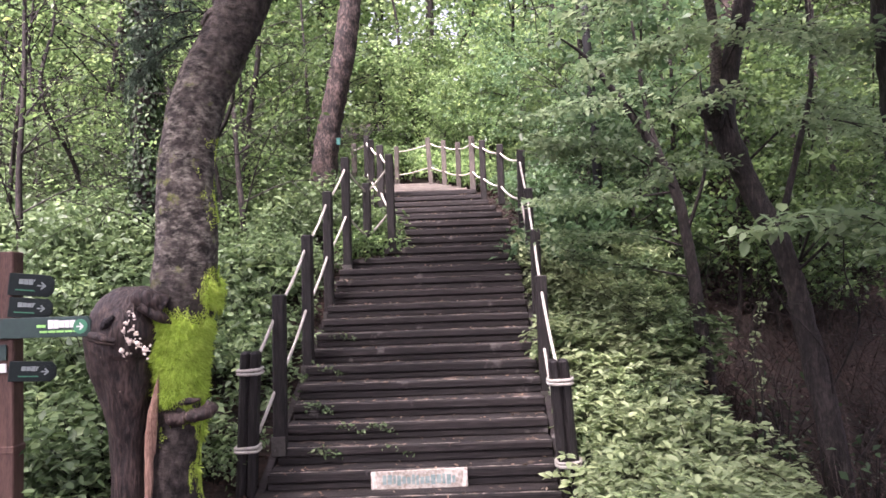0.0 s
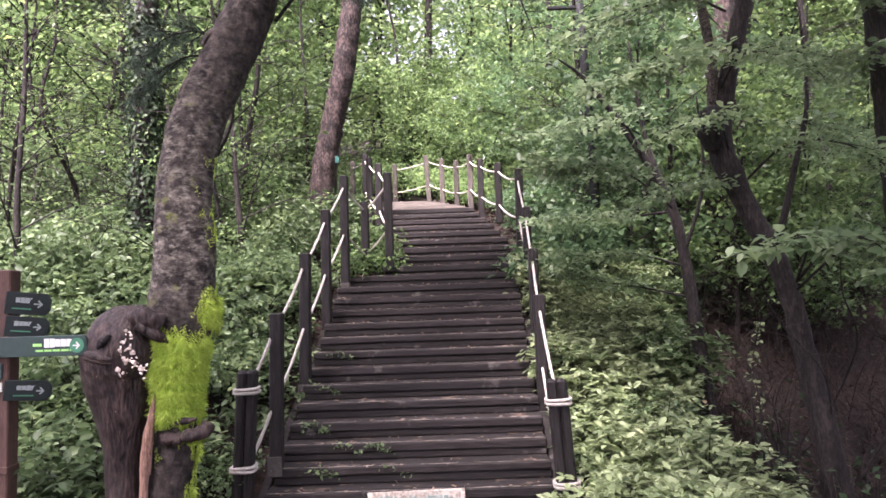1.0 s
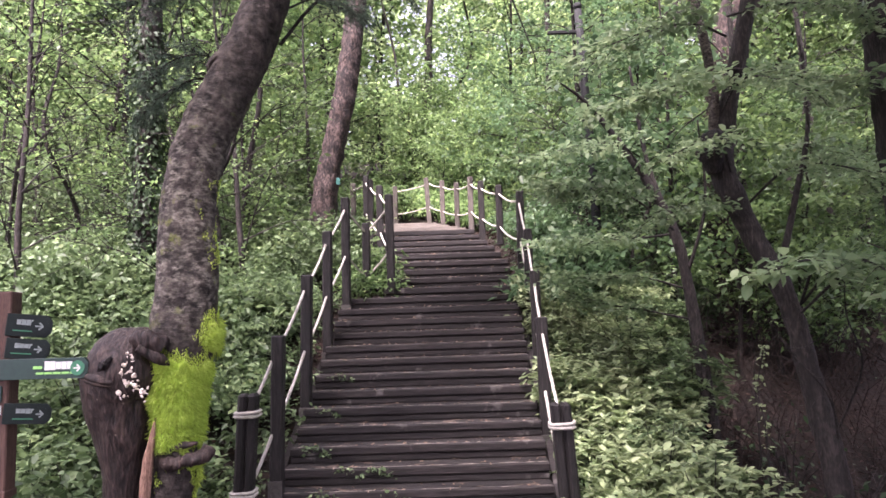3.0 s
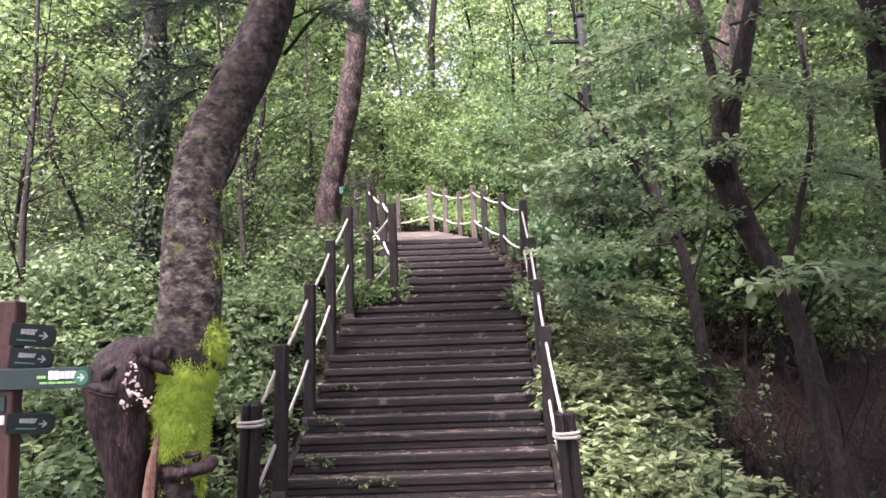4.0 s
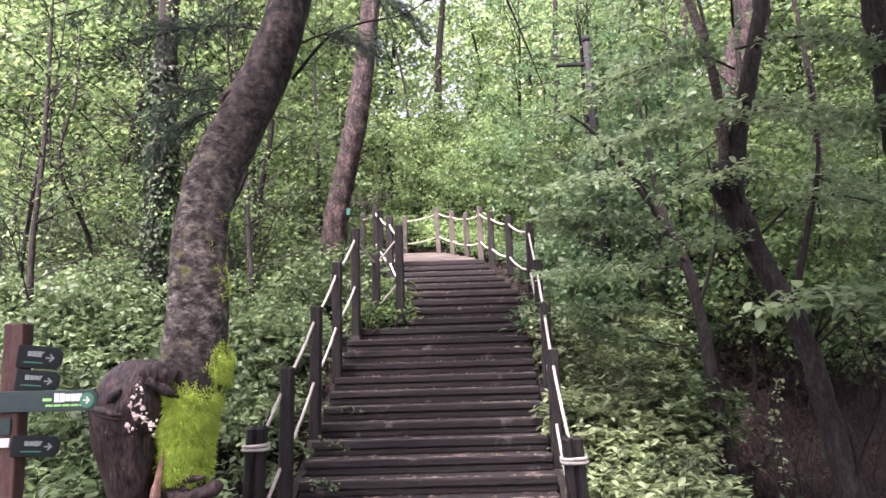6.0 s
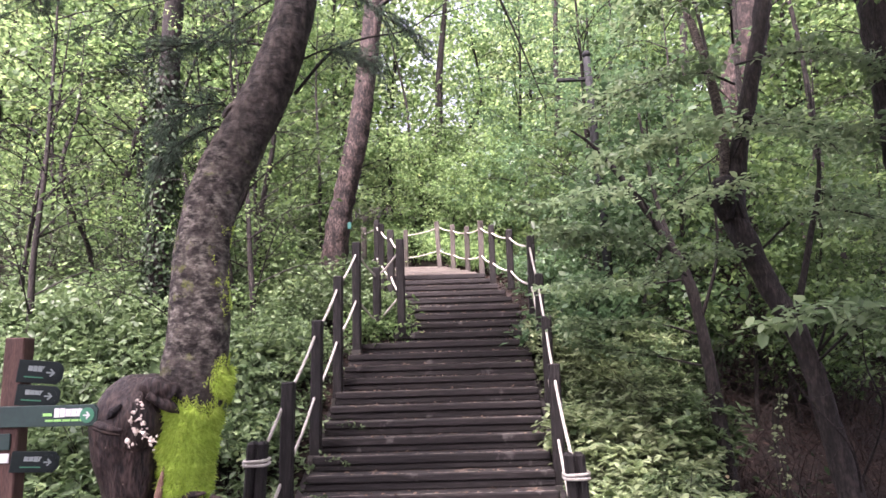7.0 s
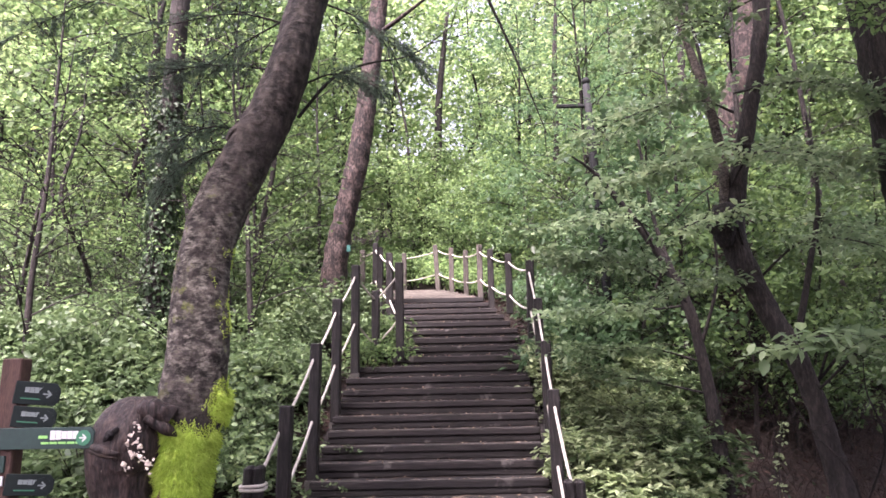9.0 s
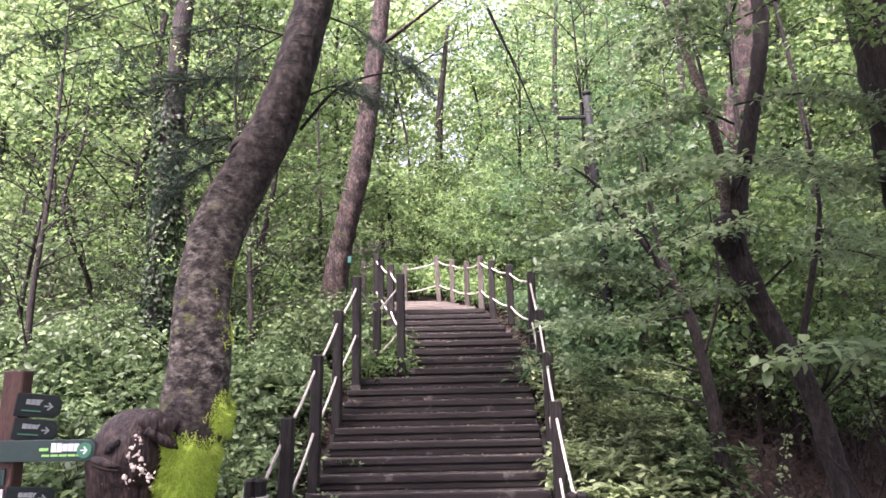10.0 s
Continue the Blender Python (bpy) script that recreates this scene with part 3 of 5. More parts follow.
# ------------------------------------------------------------------ signpost
def signpost():
    x0, y0 = -2.99, 4.62
    t = thing("signpost", (x0, y0, 0), "brown timber signpost with dark green direction boards", "signpost")
    part("post", box(0.135, 0.12, 1.96, 0.008, pose(0, 0, 0.97)), SIGN_BROWN, t)
    part("collar", box(0.15, 0.135, 0.05, 0.006, pose(0, 0, 0.62)), SIGN_BROWN, t)

    def arrow_board(z, length, height, turn, mat, x, lime, disc, sag=0):
        bm = bmesh.new()
        pts = [(0, -height / 2), (length - 0.03, -height / 2), (length, -height / 4), (length, height / 4), (length - 0.03, height / 2), (0, height / 2)]
        f = bm.faces.new([bm.verts.new((px, -0.012, pz)) for px, pz in pts])
        e = bmesh.ops.extrude_face_region(bm, geom=[f])
        bmesh.ops.translate(bm, vec=(0, 0.028, 0), verts=[v for v in e["geom"] if isinstance(v, bmesh.types.BMVert)])
        bmesh.ops.recalc_face_normals(bm, faces=bm.faces[:])
        bmesh.ops.bevel(bm, geom=bm.edges[:], offset=0.003, segments=1, affect="EDGES")
        b = part("arrow_board", bm, mat, t, "dark green board pointing along the path")
        b.matrix_local = pose(x, -0.08, z, 0, sag, turn)
        g = random.Random(int(z * 100))
        cx = length - 0.19 - height * 0.25
        for k in range(5 if lime else 4):
            part("writing_bar", box(0.034 if lime else 0.026, 0.003, height * (0.40 if lime else 0.24) * g.uniform(0.85, 1.1), 0, pose(cx + k * (0.038 if lime else 0.028) - (0.05 if lime else -0.03), -0.015, height * 0.14)), SIGN_WHITE if lime else SIGN_GREY, b)
        if lime:
            part("writing_bar", box(0.06, 0.003, height * 0.14, 0, pose(cx - 0.115, -0.015, height * 0.06)), SIGN_LIME, b)
            for k in range(5):
                part("writing_bar", box(0.05, 0.003, height * 0.10, 0, pose(cx - 0.1 + k * 0.058, -0.015, -height * 0.22)), SIGN_LIME, b)
        else:
            part("writing_bar", box(0.12, 0.003, height * 0.06, 0, pose(cx + 0.06, -0.015, -height * 0.24)), SIGN_MINT, b)
        bm = bmesh.new()
        bmesh.ops.create_cone(bm, cap_ends=True, segments=28, radius1=height * 0.36, radius2=height * 0.36, depth=0.004, matrix=pose(length - height * 0.5, -0.0155, 0, 90))
        part("arrow_disc", bm, SIGN_MINT if disc else SIGN_DARK, b)
        part("arrow_shaft", box(height * 0.32, 0.003, height * 0.07, 0, pose(length - height * 0.52, -0.019, 0)), SIGN_WHITE if lime else SIGN_GREY, b)
        for s in (-1, 1):
            part("arrow_head", box(height * 0.24, 0.003, height * 0.07, 0, pose(length - height * 0.44, -0.019, s * height * 0.075, 0, s * 45)), SIGN_WHITE if lime else SIGN_GREY, b)

    arrow_board(1.73, 0.27, 0.15, 28, SIGN_DARK, 0.05, False, 0, 6)
    arrow_board(1.575, 0.26, 0.135, 24, SIGN_DARK, 0.05, False, 0, 6)
    arrow_board(1.43, 0.70, 0.135, -3, SIGN_GREEN, -0.07, True, 1)
    arrow_board(1.145, 0.28, 0.135, 28, SIGN_DARK, 0.05, False, 0, 5)
    part("small_plate", box(0.13, 0.012, 0.105, 0.003, pose(-0.035, -0.068, 1.27)), SIGN_GREEN, t, "small teal plate")
    part("small_plate", box(0.13, 0.012, 0.06, 0.003, pose(-0.035, -0.068, 1.165)), SIGN_WHITE, t, "small white plate")


signpost()


# ------------------------------------------------------------------ the near trees
def limb(points, n=24):
    return smooth_path(points, n)


def mossy_tree():
    t = thing("old_tree", (-1.85, 4.8, 0), "leaning grey-barked tree with bright moss and a broken stub", "tree")
    o = np.array([-1.85, 4.8, 0, 0])
    trunk = limb([(-1.97, 4.84, -0.35, 0.24), (-1.965, 4.82, 0.2, 0.19), (-1.955, 4.81, 0.42, 0.176), (-1.915, 4.8, 0.69, 0.155), (-1.895, 4.8, 0.88, 0.156), (-1.905, 4.8, 1.06, 0.166), (-1.90, 4.8, 1.24, 0.182), (-1.885, 4.8, 1.40, 0.195), (-1.85, 4.8, 1.55, 0.22), (-1.845, 4.8, 1.72, 0.222), (-1.835, 4.82, 1.96, 0.214), (-1.85, 4.84, 2.3, 0.20), (-1.85, 4.87, 2.65, 0.188), (-1.77, 4.92, 3.05, 0.192), (-1.68, 4.96, 3.3, 0.196), (-1.585, 5.0, 3.53, 0.19),
                  (-1.40, 5.08, 4.03, 0.178), (-1.30, 5.12, 4.4, 0.166), (-1.235, 5.2, 4.8, 0.162), (-1.10, 5.3, 5.5, 0.15), (-0.95, 5.5, 6.6, 0.14), (-0.9, 5.8, 8.4, 0.10), (-0.8, 6.2, 10.5, 0.05)], 420) - o
    sides = 64
    mesh_object("trunk", tubes_mesh("trunk", [trunk], sides, 0.07, 7.0, 0.03), BARK_OLD, t)
    stub = limb([(-2.20, 4.74, -0.35, 0.16), (-2.215, 4.72, 0.43, 0.125), (-2.21, 4.72, 0.73, 0.152), (-2.22, 4.71, 0.96, 0.185), (-2.245, 4.70, 1.19, 0.222), (-2.235, 4.69, 1.30, 0.248), (-2.20, 4.68, 1.415, 0.243), (-2.14, 4.69, 1.52, 0.20), (-2.07, 4.71, 1.59, 0.12), (-2.02, 4.73, 1.63, 0.06)], 130) - o
    mesh_object("stub", tubes_mesh("stub", [stub], 72, 0.07, 8.0, 0.04), STUB_BARK, t, "broken dark brown stub of a second stem")
    # rolled bark over the wound, the crack under its brow, lumps of the hollow
    lips = [[(-2.10, 4.53, 1.60, 0.03), (-2.04, 4.52, 1.60, 0.06), (-1.97, 4.53, 1.585, 0.075), (-1.91, 4.57, 1.54, 0.06)],
            [(-2.03, 4.47, 1.55, 0.03), (-1.97, 4.50, 1.51, 0.036), (-1.91, 4.53, 1.47, 0.034), (-1.86, 4.58, 1.43, 0.015)],
            [(-2.44, 4.58, 1.375, 0.012), (-2.36, 4.50, 1.37, 0.026), (-2.26, 4.45, 1.345, 0.026), (-2.17, 4.44, 1.33, 0.008)]]
    for q in lips:
        mesh_object("bark_lip", tubes_mesh("bark_lip", [limb(q, 40) - o], 26, 0.35, 9.0, 0.06), STUB_BARK, t, "swollen bark round the wound")
    # no recess is cut: a thin dark tube carries the shade of the crack
    mesh_object("crack", tubes_mesh("crack", [limb([(-2.45, 4.60, 1.345, 0.006), (-2.36, 4.478, 1.338, 0.010), (-2.26, 4.43, 1.315, 0.011), (-2.17, 4.428, 1.302, 0.005)], 20) - o], 8, 0.3, 20.0), SOIL, t, "dark crack across the stub")
    # near-black lumps laid on the stub; the hollow's shade is put into their colour
    hollow = [[(-2.29, 4.47, 1.40, 0.008), (-2.24, 4.448, 1.44, 0.024), (-2.19, 4.45, 1.49, 0.010)], [(-2.36, 4.55, 1.41, 0.01), (-2.33, 4.51, 1.44, 0.02), (-2.29, 4.50, 1.45, 0.006)]]
    for q in hollow:
        mesh_object("hollow", tubes_mesh("hollow", [limb(q, 30) - o], 14, 0.9, 22.0), HOLLOW_DARK, t, "dark wood in the wound, the hollow's shade in its colour")
    ring = [[(-1.93, 4.66, 0.80, 0.035), (-1.86, 4.63, 0.775, 0.05), (-1.79, 4.63, 0.79, 0.038)], [(-1.80, 4.63, 0.785, 0.028), (-1.71, 4.64, 0.80, 0.046), (-1.63, 4.68, 0.83, 0.05), (-1.60, 4.70, 0.85, 0.02)],
            [(-1.92, 4.66, 0.87, 0.015), (-1.82, 4.635, 0.885, 0.022), (-1.70, 4.66, 0.90, 0.015)]]
    for q in ring:
        mesh_object("burl", tubes_mesh("burl", [limb(q, 24) - o], 18, 0.5, 16.0), STUB_BARK, t, "knotted burl on the trunk")
    torn = [[(-2.04, 4.60, 0.10, 0.02), (-2.035, 4.60, 0.45, 0.028), (-2.02, 4.60, 0.70, 0.034), (-1.985, 4.60, 0.92, 0.026), (-1.96, 4.61, 1.08, 0.006)], [(-2.00, 4.61, 0.55, 0.008), (-1.985, 4.595, 0.80, 0.018), (-1.965, 4.60, 1.0, 0.010)]]
    for q in torn:
        mesh_object("torn_wood", tubes_mesh("torn_wood", [limb(q, 22) - o], 10, 0.35, 12.0), SPLIT_WOOD, t, "bare pinkish torn wood")
    g = np.random.default_rng(12)
    crumbs = []
    for x, y, z in ((-2.079, 4.450, 1.493), (-2.062, 4.450, 1.471), (-2.108, 4.450, 1.431), (-2.137, 4.450, 1.390), (-2.151, 4.450, 1.362), (-2.058, 4.450, 1.404), (-2.050, 4.450, 1.354), (-2.071, 4.450, 1.310), (-2.042, 4.450, 1.320), (-2.092, 4.450, 1.355), (-2.014, 4.450, 1.286), (-1.994, 4.450, 1.264), (-1.964, 4.450, 1.243), (-1.967, 4.450, 1.268), (-2.107, 4.450, 1.232), (-2.033, 4.450, 1.378)):
        for _ in range(4):
            a, r = g.normal(0, 0.013, 3) * [1, 0.3, 1.2], g.uniform(0.004, 0.013)
            b = np.array([x, y + 0.008, z]) + a
            d = np.array([g.normal(0, 0.012), g.normal(0, 0.006), g.normal(0.008, 0.012)])
            crumbs.append(np.array([[*b, r * 0.5], [*(b + d * 0.4), r], [*(b + d * 0.8), r * 0.8], [*(b + d * 1.15), r * 0.25]]) - o)
    mesh_object("fungus", tubes_mesh("fungus", crumbs, 9, 0.8, 60.0), FUNGUS, t, "pale fungus crumbs in the wound")["kind"] = "stuff"
    for kn in ([(-1.58, 5.0, 3.62, 0.14), (-1.67, 4.92, 3.66, 0.09), (-1.705, 4.89, 3.68, 0.05)],):
        mesh_object("knot", tubes_mesh("knot", [limb(kn, 16) - o], 22, 0.8, 18.0), BARK_OLD, t)
    # moss: a raised bed on the bark, and hanging tufts on it, thinning out at its ragged edge
    V, Fc, tuft, tn, ln = [], [], [], [], []
    R = tube_rings(trunk, sides, 0.07, 0.0, 7.0, 0.03)
    C = trunk[:, None, :3]
    out = (R - C) / np.linalg.norm(R - C, axis=2)[:, :, None]

    def cover(q, d):
        z, front, right = q[2], 0.36 * d[0] - 0.93 * d[1], 0.93 * d[0] + 0.36 * d[1]
        w = 0.0
        if front > -0.4:
            w = 1.08 - max(0.0, abs(z - 1.17) - 0.20) * 5.0 - max(0.0, -right - 0.75) * 2
            w = max(w, 1.0 - abs(z - 1.60) * 3.4 - max(0.0, 0.62 - right) * 2.2)
        if z < 0.82:
            w = max(0.36 - abs(z - 0.74) * 2.0, 0.6 * right - 0.05)
        if 2.05 < z < 2.75 and right > 0.3:
            w = max(w, 0.30 * right)
        return w + noise.noise(Vector((q[0] * 7, q[1] * 7, q[2] * 4))) * 0.35 + noise.noise(Vector((q[0] * 24, q[1] * 24, q[2] * 10))) * 0.4

    for i in range(len(R) - 1):
        if R[i, 0, 2] > 3.0:
            break
        for j in range(sides):
            d, jj = out[i, j], (j + 1) % sides
            c0 = cover(R[i, j], d)
            if c0 > 0.66:
                b = len(V)
                for a, c in ((i, j), (i, jj), (i + 1, jj), (i + 1, j)):
                    swell = 0.007 + 0.026 * max(0.0, noise.noise(Vector(R[a, c] * 9)) + 0.3)
                    V.append(R[a, c] + out[a, c] * swell)
                Fc.append((b, b + 1, b + 2, b + 3))
            for _ in range(int(np.clip((c0 - 0.34) * 26, 0, 10))):
                u, v = g.uniform(size=2)
                q = R[i, j] * (1 - u) * (1 - v) + R[i, jj] * u * (1 - v) + R[i + 1, jj] * u * v + R[i + 1, j] * (1 - u) * v
                tuft.append(q + d * (0.004 + 0.028 * max(0.0, noise.noise(Vector(q * 9)) + 0.3) * (c0 > 0.66)))
                tn.append(d)
                ln.append(g.uniform(0.018, 0.07) if c0 > 0.7 else g.uniform(0.006, 0.02))
    # crown above the view, added for the shade it casts
    paths, cen = [], []
    for k in range(26):
        z0 = g.uniform(7.0, 10.2)
        b = np.array([-0.9, 6.0, z0])
        a, r = k * 2.4, g.uniform(1.2, 3.2)
        e = b + [math.cos(a) * r, math.sin(a) * r * 0.8 - 0.8, g.uniform(0.6, 1.8)]
        paths.append(limb([(*b, 0.03), (*(b * 0.5 + e * 0.5 + [0, 0, 0.2]), 0.02), (*e, 0.004)], 7) - o)
        cen += [paths[-1][int(g.integers(2, 7)), :3] + g.normal(0, 0.35, 3) for _ in range(6)]
    tagged(mesh_object("branchwork", tubes_mesh("branchwork", paths, 4), BARK_DARK, t), kind="stuff")
    mesh_object("crown", scatter_leaves("crown", cen, 34, 0.34, 0.14, 0.5, 0.3, 1.0, g, True), LEAF_MID, t)
    mesh_object("moss_bed", grid_mesh("moss_bed", V, Fc), MOSS_BED, t, "bright yellow-green moss")["kind"] = "stuff"
    tuft, tn = np.array(tuft), np.array(tn)
    ax = tn * 0.45 + g.normal(0, 0.45, tn.shape) + [0, 0, -0.75]
    mesh_object("moss", leaf_mesh("moss", tuft, ax, tn + g.normal(0, 0.4, tn.shape), np.array(ln), 0.0075, plain=True), MOSS, t, "bright yellow-green moss tufts")["kind"] = "stuff"


mossy_tree()


def trunk_tree(name, rows, bark, label, sides=20, rough=0.12, freq=8.0, extra=(), extra_name="limb", n=70, lobes=0.03):
    base = rows[0]
    t = thing(name, (base[0], base[1], base[2]), label, "tree")
    o = np.array([base[0], base[1], base[2], 0])
    mesh_object("trunk", tubes_mesh("trunk", [limb(rows, n) - o], sides, rough, freq, lobes), bark, t)
    for e in extra:
        mesh_object(extra_name, tubes_mesh(extra_name, [limb(e, 24) - o], 10, rough, freq), bark, t)
    return t, o


def ground_at(x, y):
    return float(land(x, y)) - 0.1


# leaning red pine beyond the railing
trunk_tree("pine_tree", [(-2.05, 11, ground_at(-2, 11) - 0.2, 0.25), (-1.93, 11, 3.8, 0.20), (-1.80, 11, 4.5, 0.185), (-1.61, 11, 5.4, 0.18), (-1.47, 11.1, 6.4, 0.175), (-1.36, 11.2, 7.4, 0.17), (-1.2, 11.3, 9.0, 0.15), (-0.9, 11.4, 12.0, 0.10), (-0.7, 11.5, 15, 0.04)], BARK_RED,
           "leaning red pine with scaly pinkish bark", 24, 0.16, 9.0, [[(-1.3, 11.2, 8.0, 0.05), (-0.5, 11.0, 8.5, 0.03), (0.6, 10.8, 9.3, 0.012)]], n=110)
# ivy-grown trunk on the slope
ivy_tree, ivy_o = trunk_tree("ivy_tree", [(-3.95, 9, ground_at(-3.95, 9) - 0.2, 0.19), (-4.02, 9, 3.4, 0.15), (-3.985, 9, 4.5, 0.145), (-3.97, 9, 5.7, 0.14), (-3.935, 9, 7.1, 0.135), (-3.85, 9.05, 8.5, 0.12), (-3.6, 9.1, 12, 0.05)], BARK_DARK, "straight dark trunk overgrown with ivy leaves", 18)
g_ivy = np.random.default_rng(4)
n_ivy = 3800
a_ivy, z_ivy = g_ivy.uniform(0, 2 * math.pi, n_ivy), 1.7 + 4.2 * g_ivy.uniform(0, 1, n_ivy) ** 1.4
d_ivy = np.stack([np.cos(a_ivy), np.sin(a_ivy), np.zeros(n_ivy)], 1)
p_ivy = np.stack([np.full(n_ivy, -4.0), np.full(n_ivy, 9.0), z_ivy], 1) + d_ivy * g_ivy.uniform(0.13, 0.24, n_ivy)[:, None] - ivy_o[:3]
mesh_object("ivy", leaf_mesh("ivy", p_ivy, d_ivy * 0.3 + g_ivy.normal(0, 0.4, d_ivy.shape) - [0, 0, 0.8], d_ivy + g_ivy.normal(0, 0.3, d_ivy.shape), g_ivy.uniform(0.05, 0.08, n_ivy), 0.05), LEAF_IVY, ivy_tree, "dark green ivy leaves")
# burled tree on the bank, forking into a grey and a reddish stem
burl_tree, bo = trunk_tree("burled_tree", [(2.95, 5.25, -0.4, 0.12), (2.88, 5.25, 0.4, 0.095), (2.81, 5.3, 0.95, 0.085), (2.745, 5.3, 1.3, 0.08), (2.69, 5.3, 1.6, 0.078), (2.58, 5.32, 1.95, 0.08), (2.47, 5.35, 2.2, 0.083), (2.40, 5.4, 2.42, 0.088), (2.31, 5.45, 2.72, 0.098), (2.30, 5.5, 3.0, 0.105), (2.36, 5.5, 3.2, 0.085), (2.45, 5.5, 3.55, 0.07), (2.60, 5.5, 4.1, 0.066), (2.72, 5.5, 4.6, 0.064), (2.80, 5.55, 5.1, 0.06), (2.95, 5.7, 7.5, 0.05)],
                           BARK_DARK, "crooked dark tree with a burl on the bank", 22, 0.16, 9.0, n=110)
mesh_object("burl", tubes_mesh("burl", [limb([(2.20, 5.38, 2.78, 0.05), (2.17, 5.36, 2.90, 0.10), (2.20, 5.37, 3.02, 0.10), (2.27, 5.42, 3.13, 0.04)], 16) - bo], 16, 0.35, 12.0), BARK_DARK, burl_tree)
mesh_object("limb", tubes_mesh("limb", [limb([(2.28, 5.5, 3.0, 0.05), (2.275, 5.5, 3.2, 0.045), (2.285, 5.5, 3.5, 0.042), (2.255, 5.5, 3.86, 0.04), (2.19, 5.5, 4.22, 0.038), (2.09, 5.5, 4.65, 0.034), (2.0, 5.55, 5.1, 0.03), (1.85, 5.7, 6.0, 0.015)], 36) - bo], 12, 0.1, 9.0), BARK_GREY, burl_tree, "slim grey limb")
mesh_object("limb", tubes_mesh("limb", [limb([(2.62, 5.35, 1.9, 0.03), (2.85, 5.4, 2.6, 0.025), (3.05, 5.5, 3.2, 0.018), (3.1, 5.6, 4.0, 0.01)], 20) - bo], 8, 0.1, 9.0), BARK_DARK, burl_tree)
trunk_tree("pine_tree", [(3.85, 9.0, ground_at(3.85, 9) - 0.2, 0.26), (3.80, 9.0, 2.4, 0.26), (3.80, 9.0, 3.5, 0.255), (3.88, 9.0, 4.5, 0.255), (4.02, 9.0, 5.3, 0.25), (4.26, 9.0, 6.1, 0.24), (4.45, 9.0, 7.0, 0.22), (4.6, 9.0, 8.5, 0.18), (4.75, 9.1, 13, 0.10)], BARK_RED, "straight red pine trunk with scaly bark behind the bank", 24, 0.16, 9.0, n=110)
# thick dark trunk at the edge of the bank
trunk_tree("dark_tree", [(3.72, 5.0, -0.4, 0.28), (3.60, 5.0, 1.0, 0.22), (3.53, 5.0, 2.4, 0.205), (3.49, 5.0, 3.6, 0.20), (3.45, 5.0, 4.6, 0.195), (3.42, 5.05, 6.0, 0.18), (3.3, 5.1, 9, 0.12)], BARK_DARK, "thick dark trunk at the edge of the bank", 26, 0.12, 8.0, n=110)
# thin crooked tree between the stairs and the burled tree
thin_tree, to = trunk_tree("thin_tree", [(2.55, 6.6, ground_at(2.5, 6.6), 0.075), (2.42, 6.6, 1.3, 0.062), (2.36, 6.6, 1.9, 0.055), (2.25, 6.6, 2.5, 0.05), (1.98, 6.6, 3.05, 0.042), (1.62, 6.6, 3.6, 0.03), (1.42, 6.6, 3.85, 0.018), (1.2, 6.55, 4.0, 0.008)], BARK_DARK, "thin crooked dark tree leaning to the stairs", 12, 0.15, 9.0,
                           [[(2.2, 6.6, 2.6, 0.03), (2.05, 6.7, 3.3, 0.022), (1.95, 6.7, 4.2, 0.012)], [(2.34, 6.6, 2.0, 0.02), (2.5, 6.4, 2.7, 0.014), (2.45, 6.3, 3.5, 0.008)]])
# far trunks
for x, y, z0, z1, r, lean in ((-0.5, 22, 5.6, 15, 0.17, 0.6), (4.3, 12, 2.8, 11, 0.10, 0.5), (-6.2, 12.5, 3.0, 12, 0.07, 0.8), (-4.9, 13.5, 3.4, 12, 0.06, -0.6), (-3.0, 10.5, 2.6, 9, 0.05, 0.5), (2.6, 16, 4.0, 13, 0.09, 0.4), (3.7, 8.4, 1.6, 8, 0.045, 0.25), (4.9, 8.6, 1.6, 8, 0.045, -0.4), (-0.9, 19, 5.0, 12, 0.05, -0.9)):
    trunk_tree("slender_tree", [(x, y, ground_at(x, y) - 0.2, r * 1.3), (x - lean * 0.15, y, z0 + (z1 - z0) * 0.2, r), (x + lean * 0.25, y, z0 + (z1 - z0) * 0.42, r * 0.85), (x + lean * 0.4, y, z0 + (z1 - z0) * 0.65, r * 0.7), (x + lean, y, z1, r * 0.4)], BARK_DARK, "slender dark forest trunk", 10, 0.12, 8.0, n=40)


# lamp mast among the trees
def lamp_mast():
    x, y = 2.05, 9.0
    z = ground_at(x, y) - 0.1
    t = thing("lamp_mast", (x, y, z), "dark grey steel lamp mast with a short arm", "lamp")
    o = np.array([x, y, z, 0])
    mesh_object("mast", tubes_mesh("mast", [np.array([(2.07, y, 1.2, 0.068), (2.04, y, 3.7, 0.062), (1.99, y, 4.9, 0.058), (1.96, y, 5.92, 0.052)]) - o], 16), POLE_METAL, t)
    bm = bmesh.new()
    bmesh.ops.create_uvsphere(bm, u_segments=14, v_segments=8, radius=0.06, matrix=Matrix.Translation(Vector((1.96, y, 5.97)) - Vector(o[:3])))
    part("cap", bm, POLE_METAL, t, smooth=True)
    for dz, x0, x1 in ((5.60, 1.52, 1.96),):
        part("arm", box(x1 - x0, 0.05, 0.05, 0.01, Matrix.Translation(Vector(((x0 + x1) / 2, y, dz)) - Vector(o[:3]))), POLE_METAL, t)


lamp_mast()


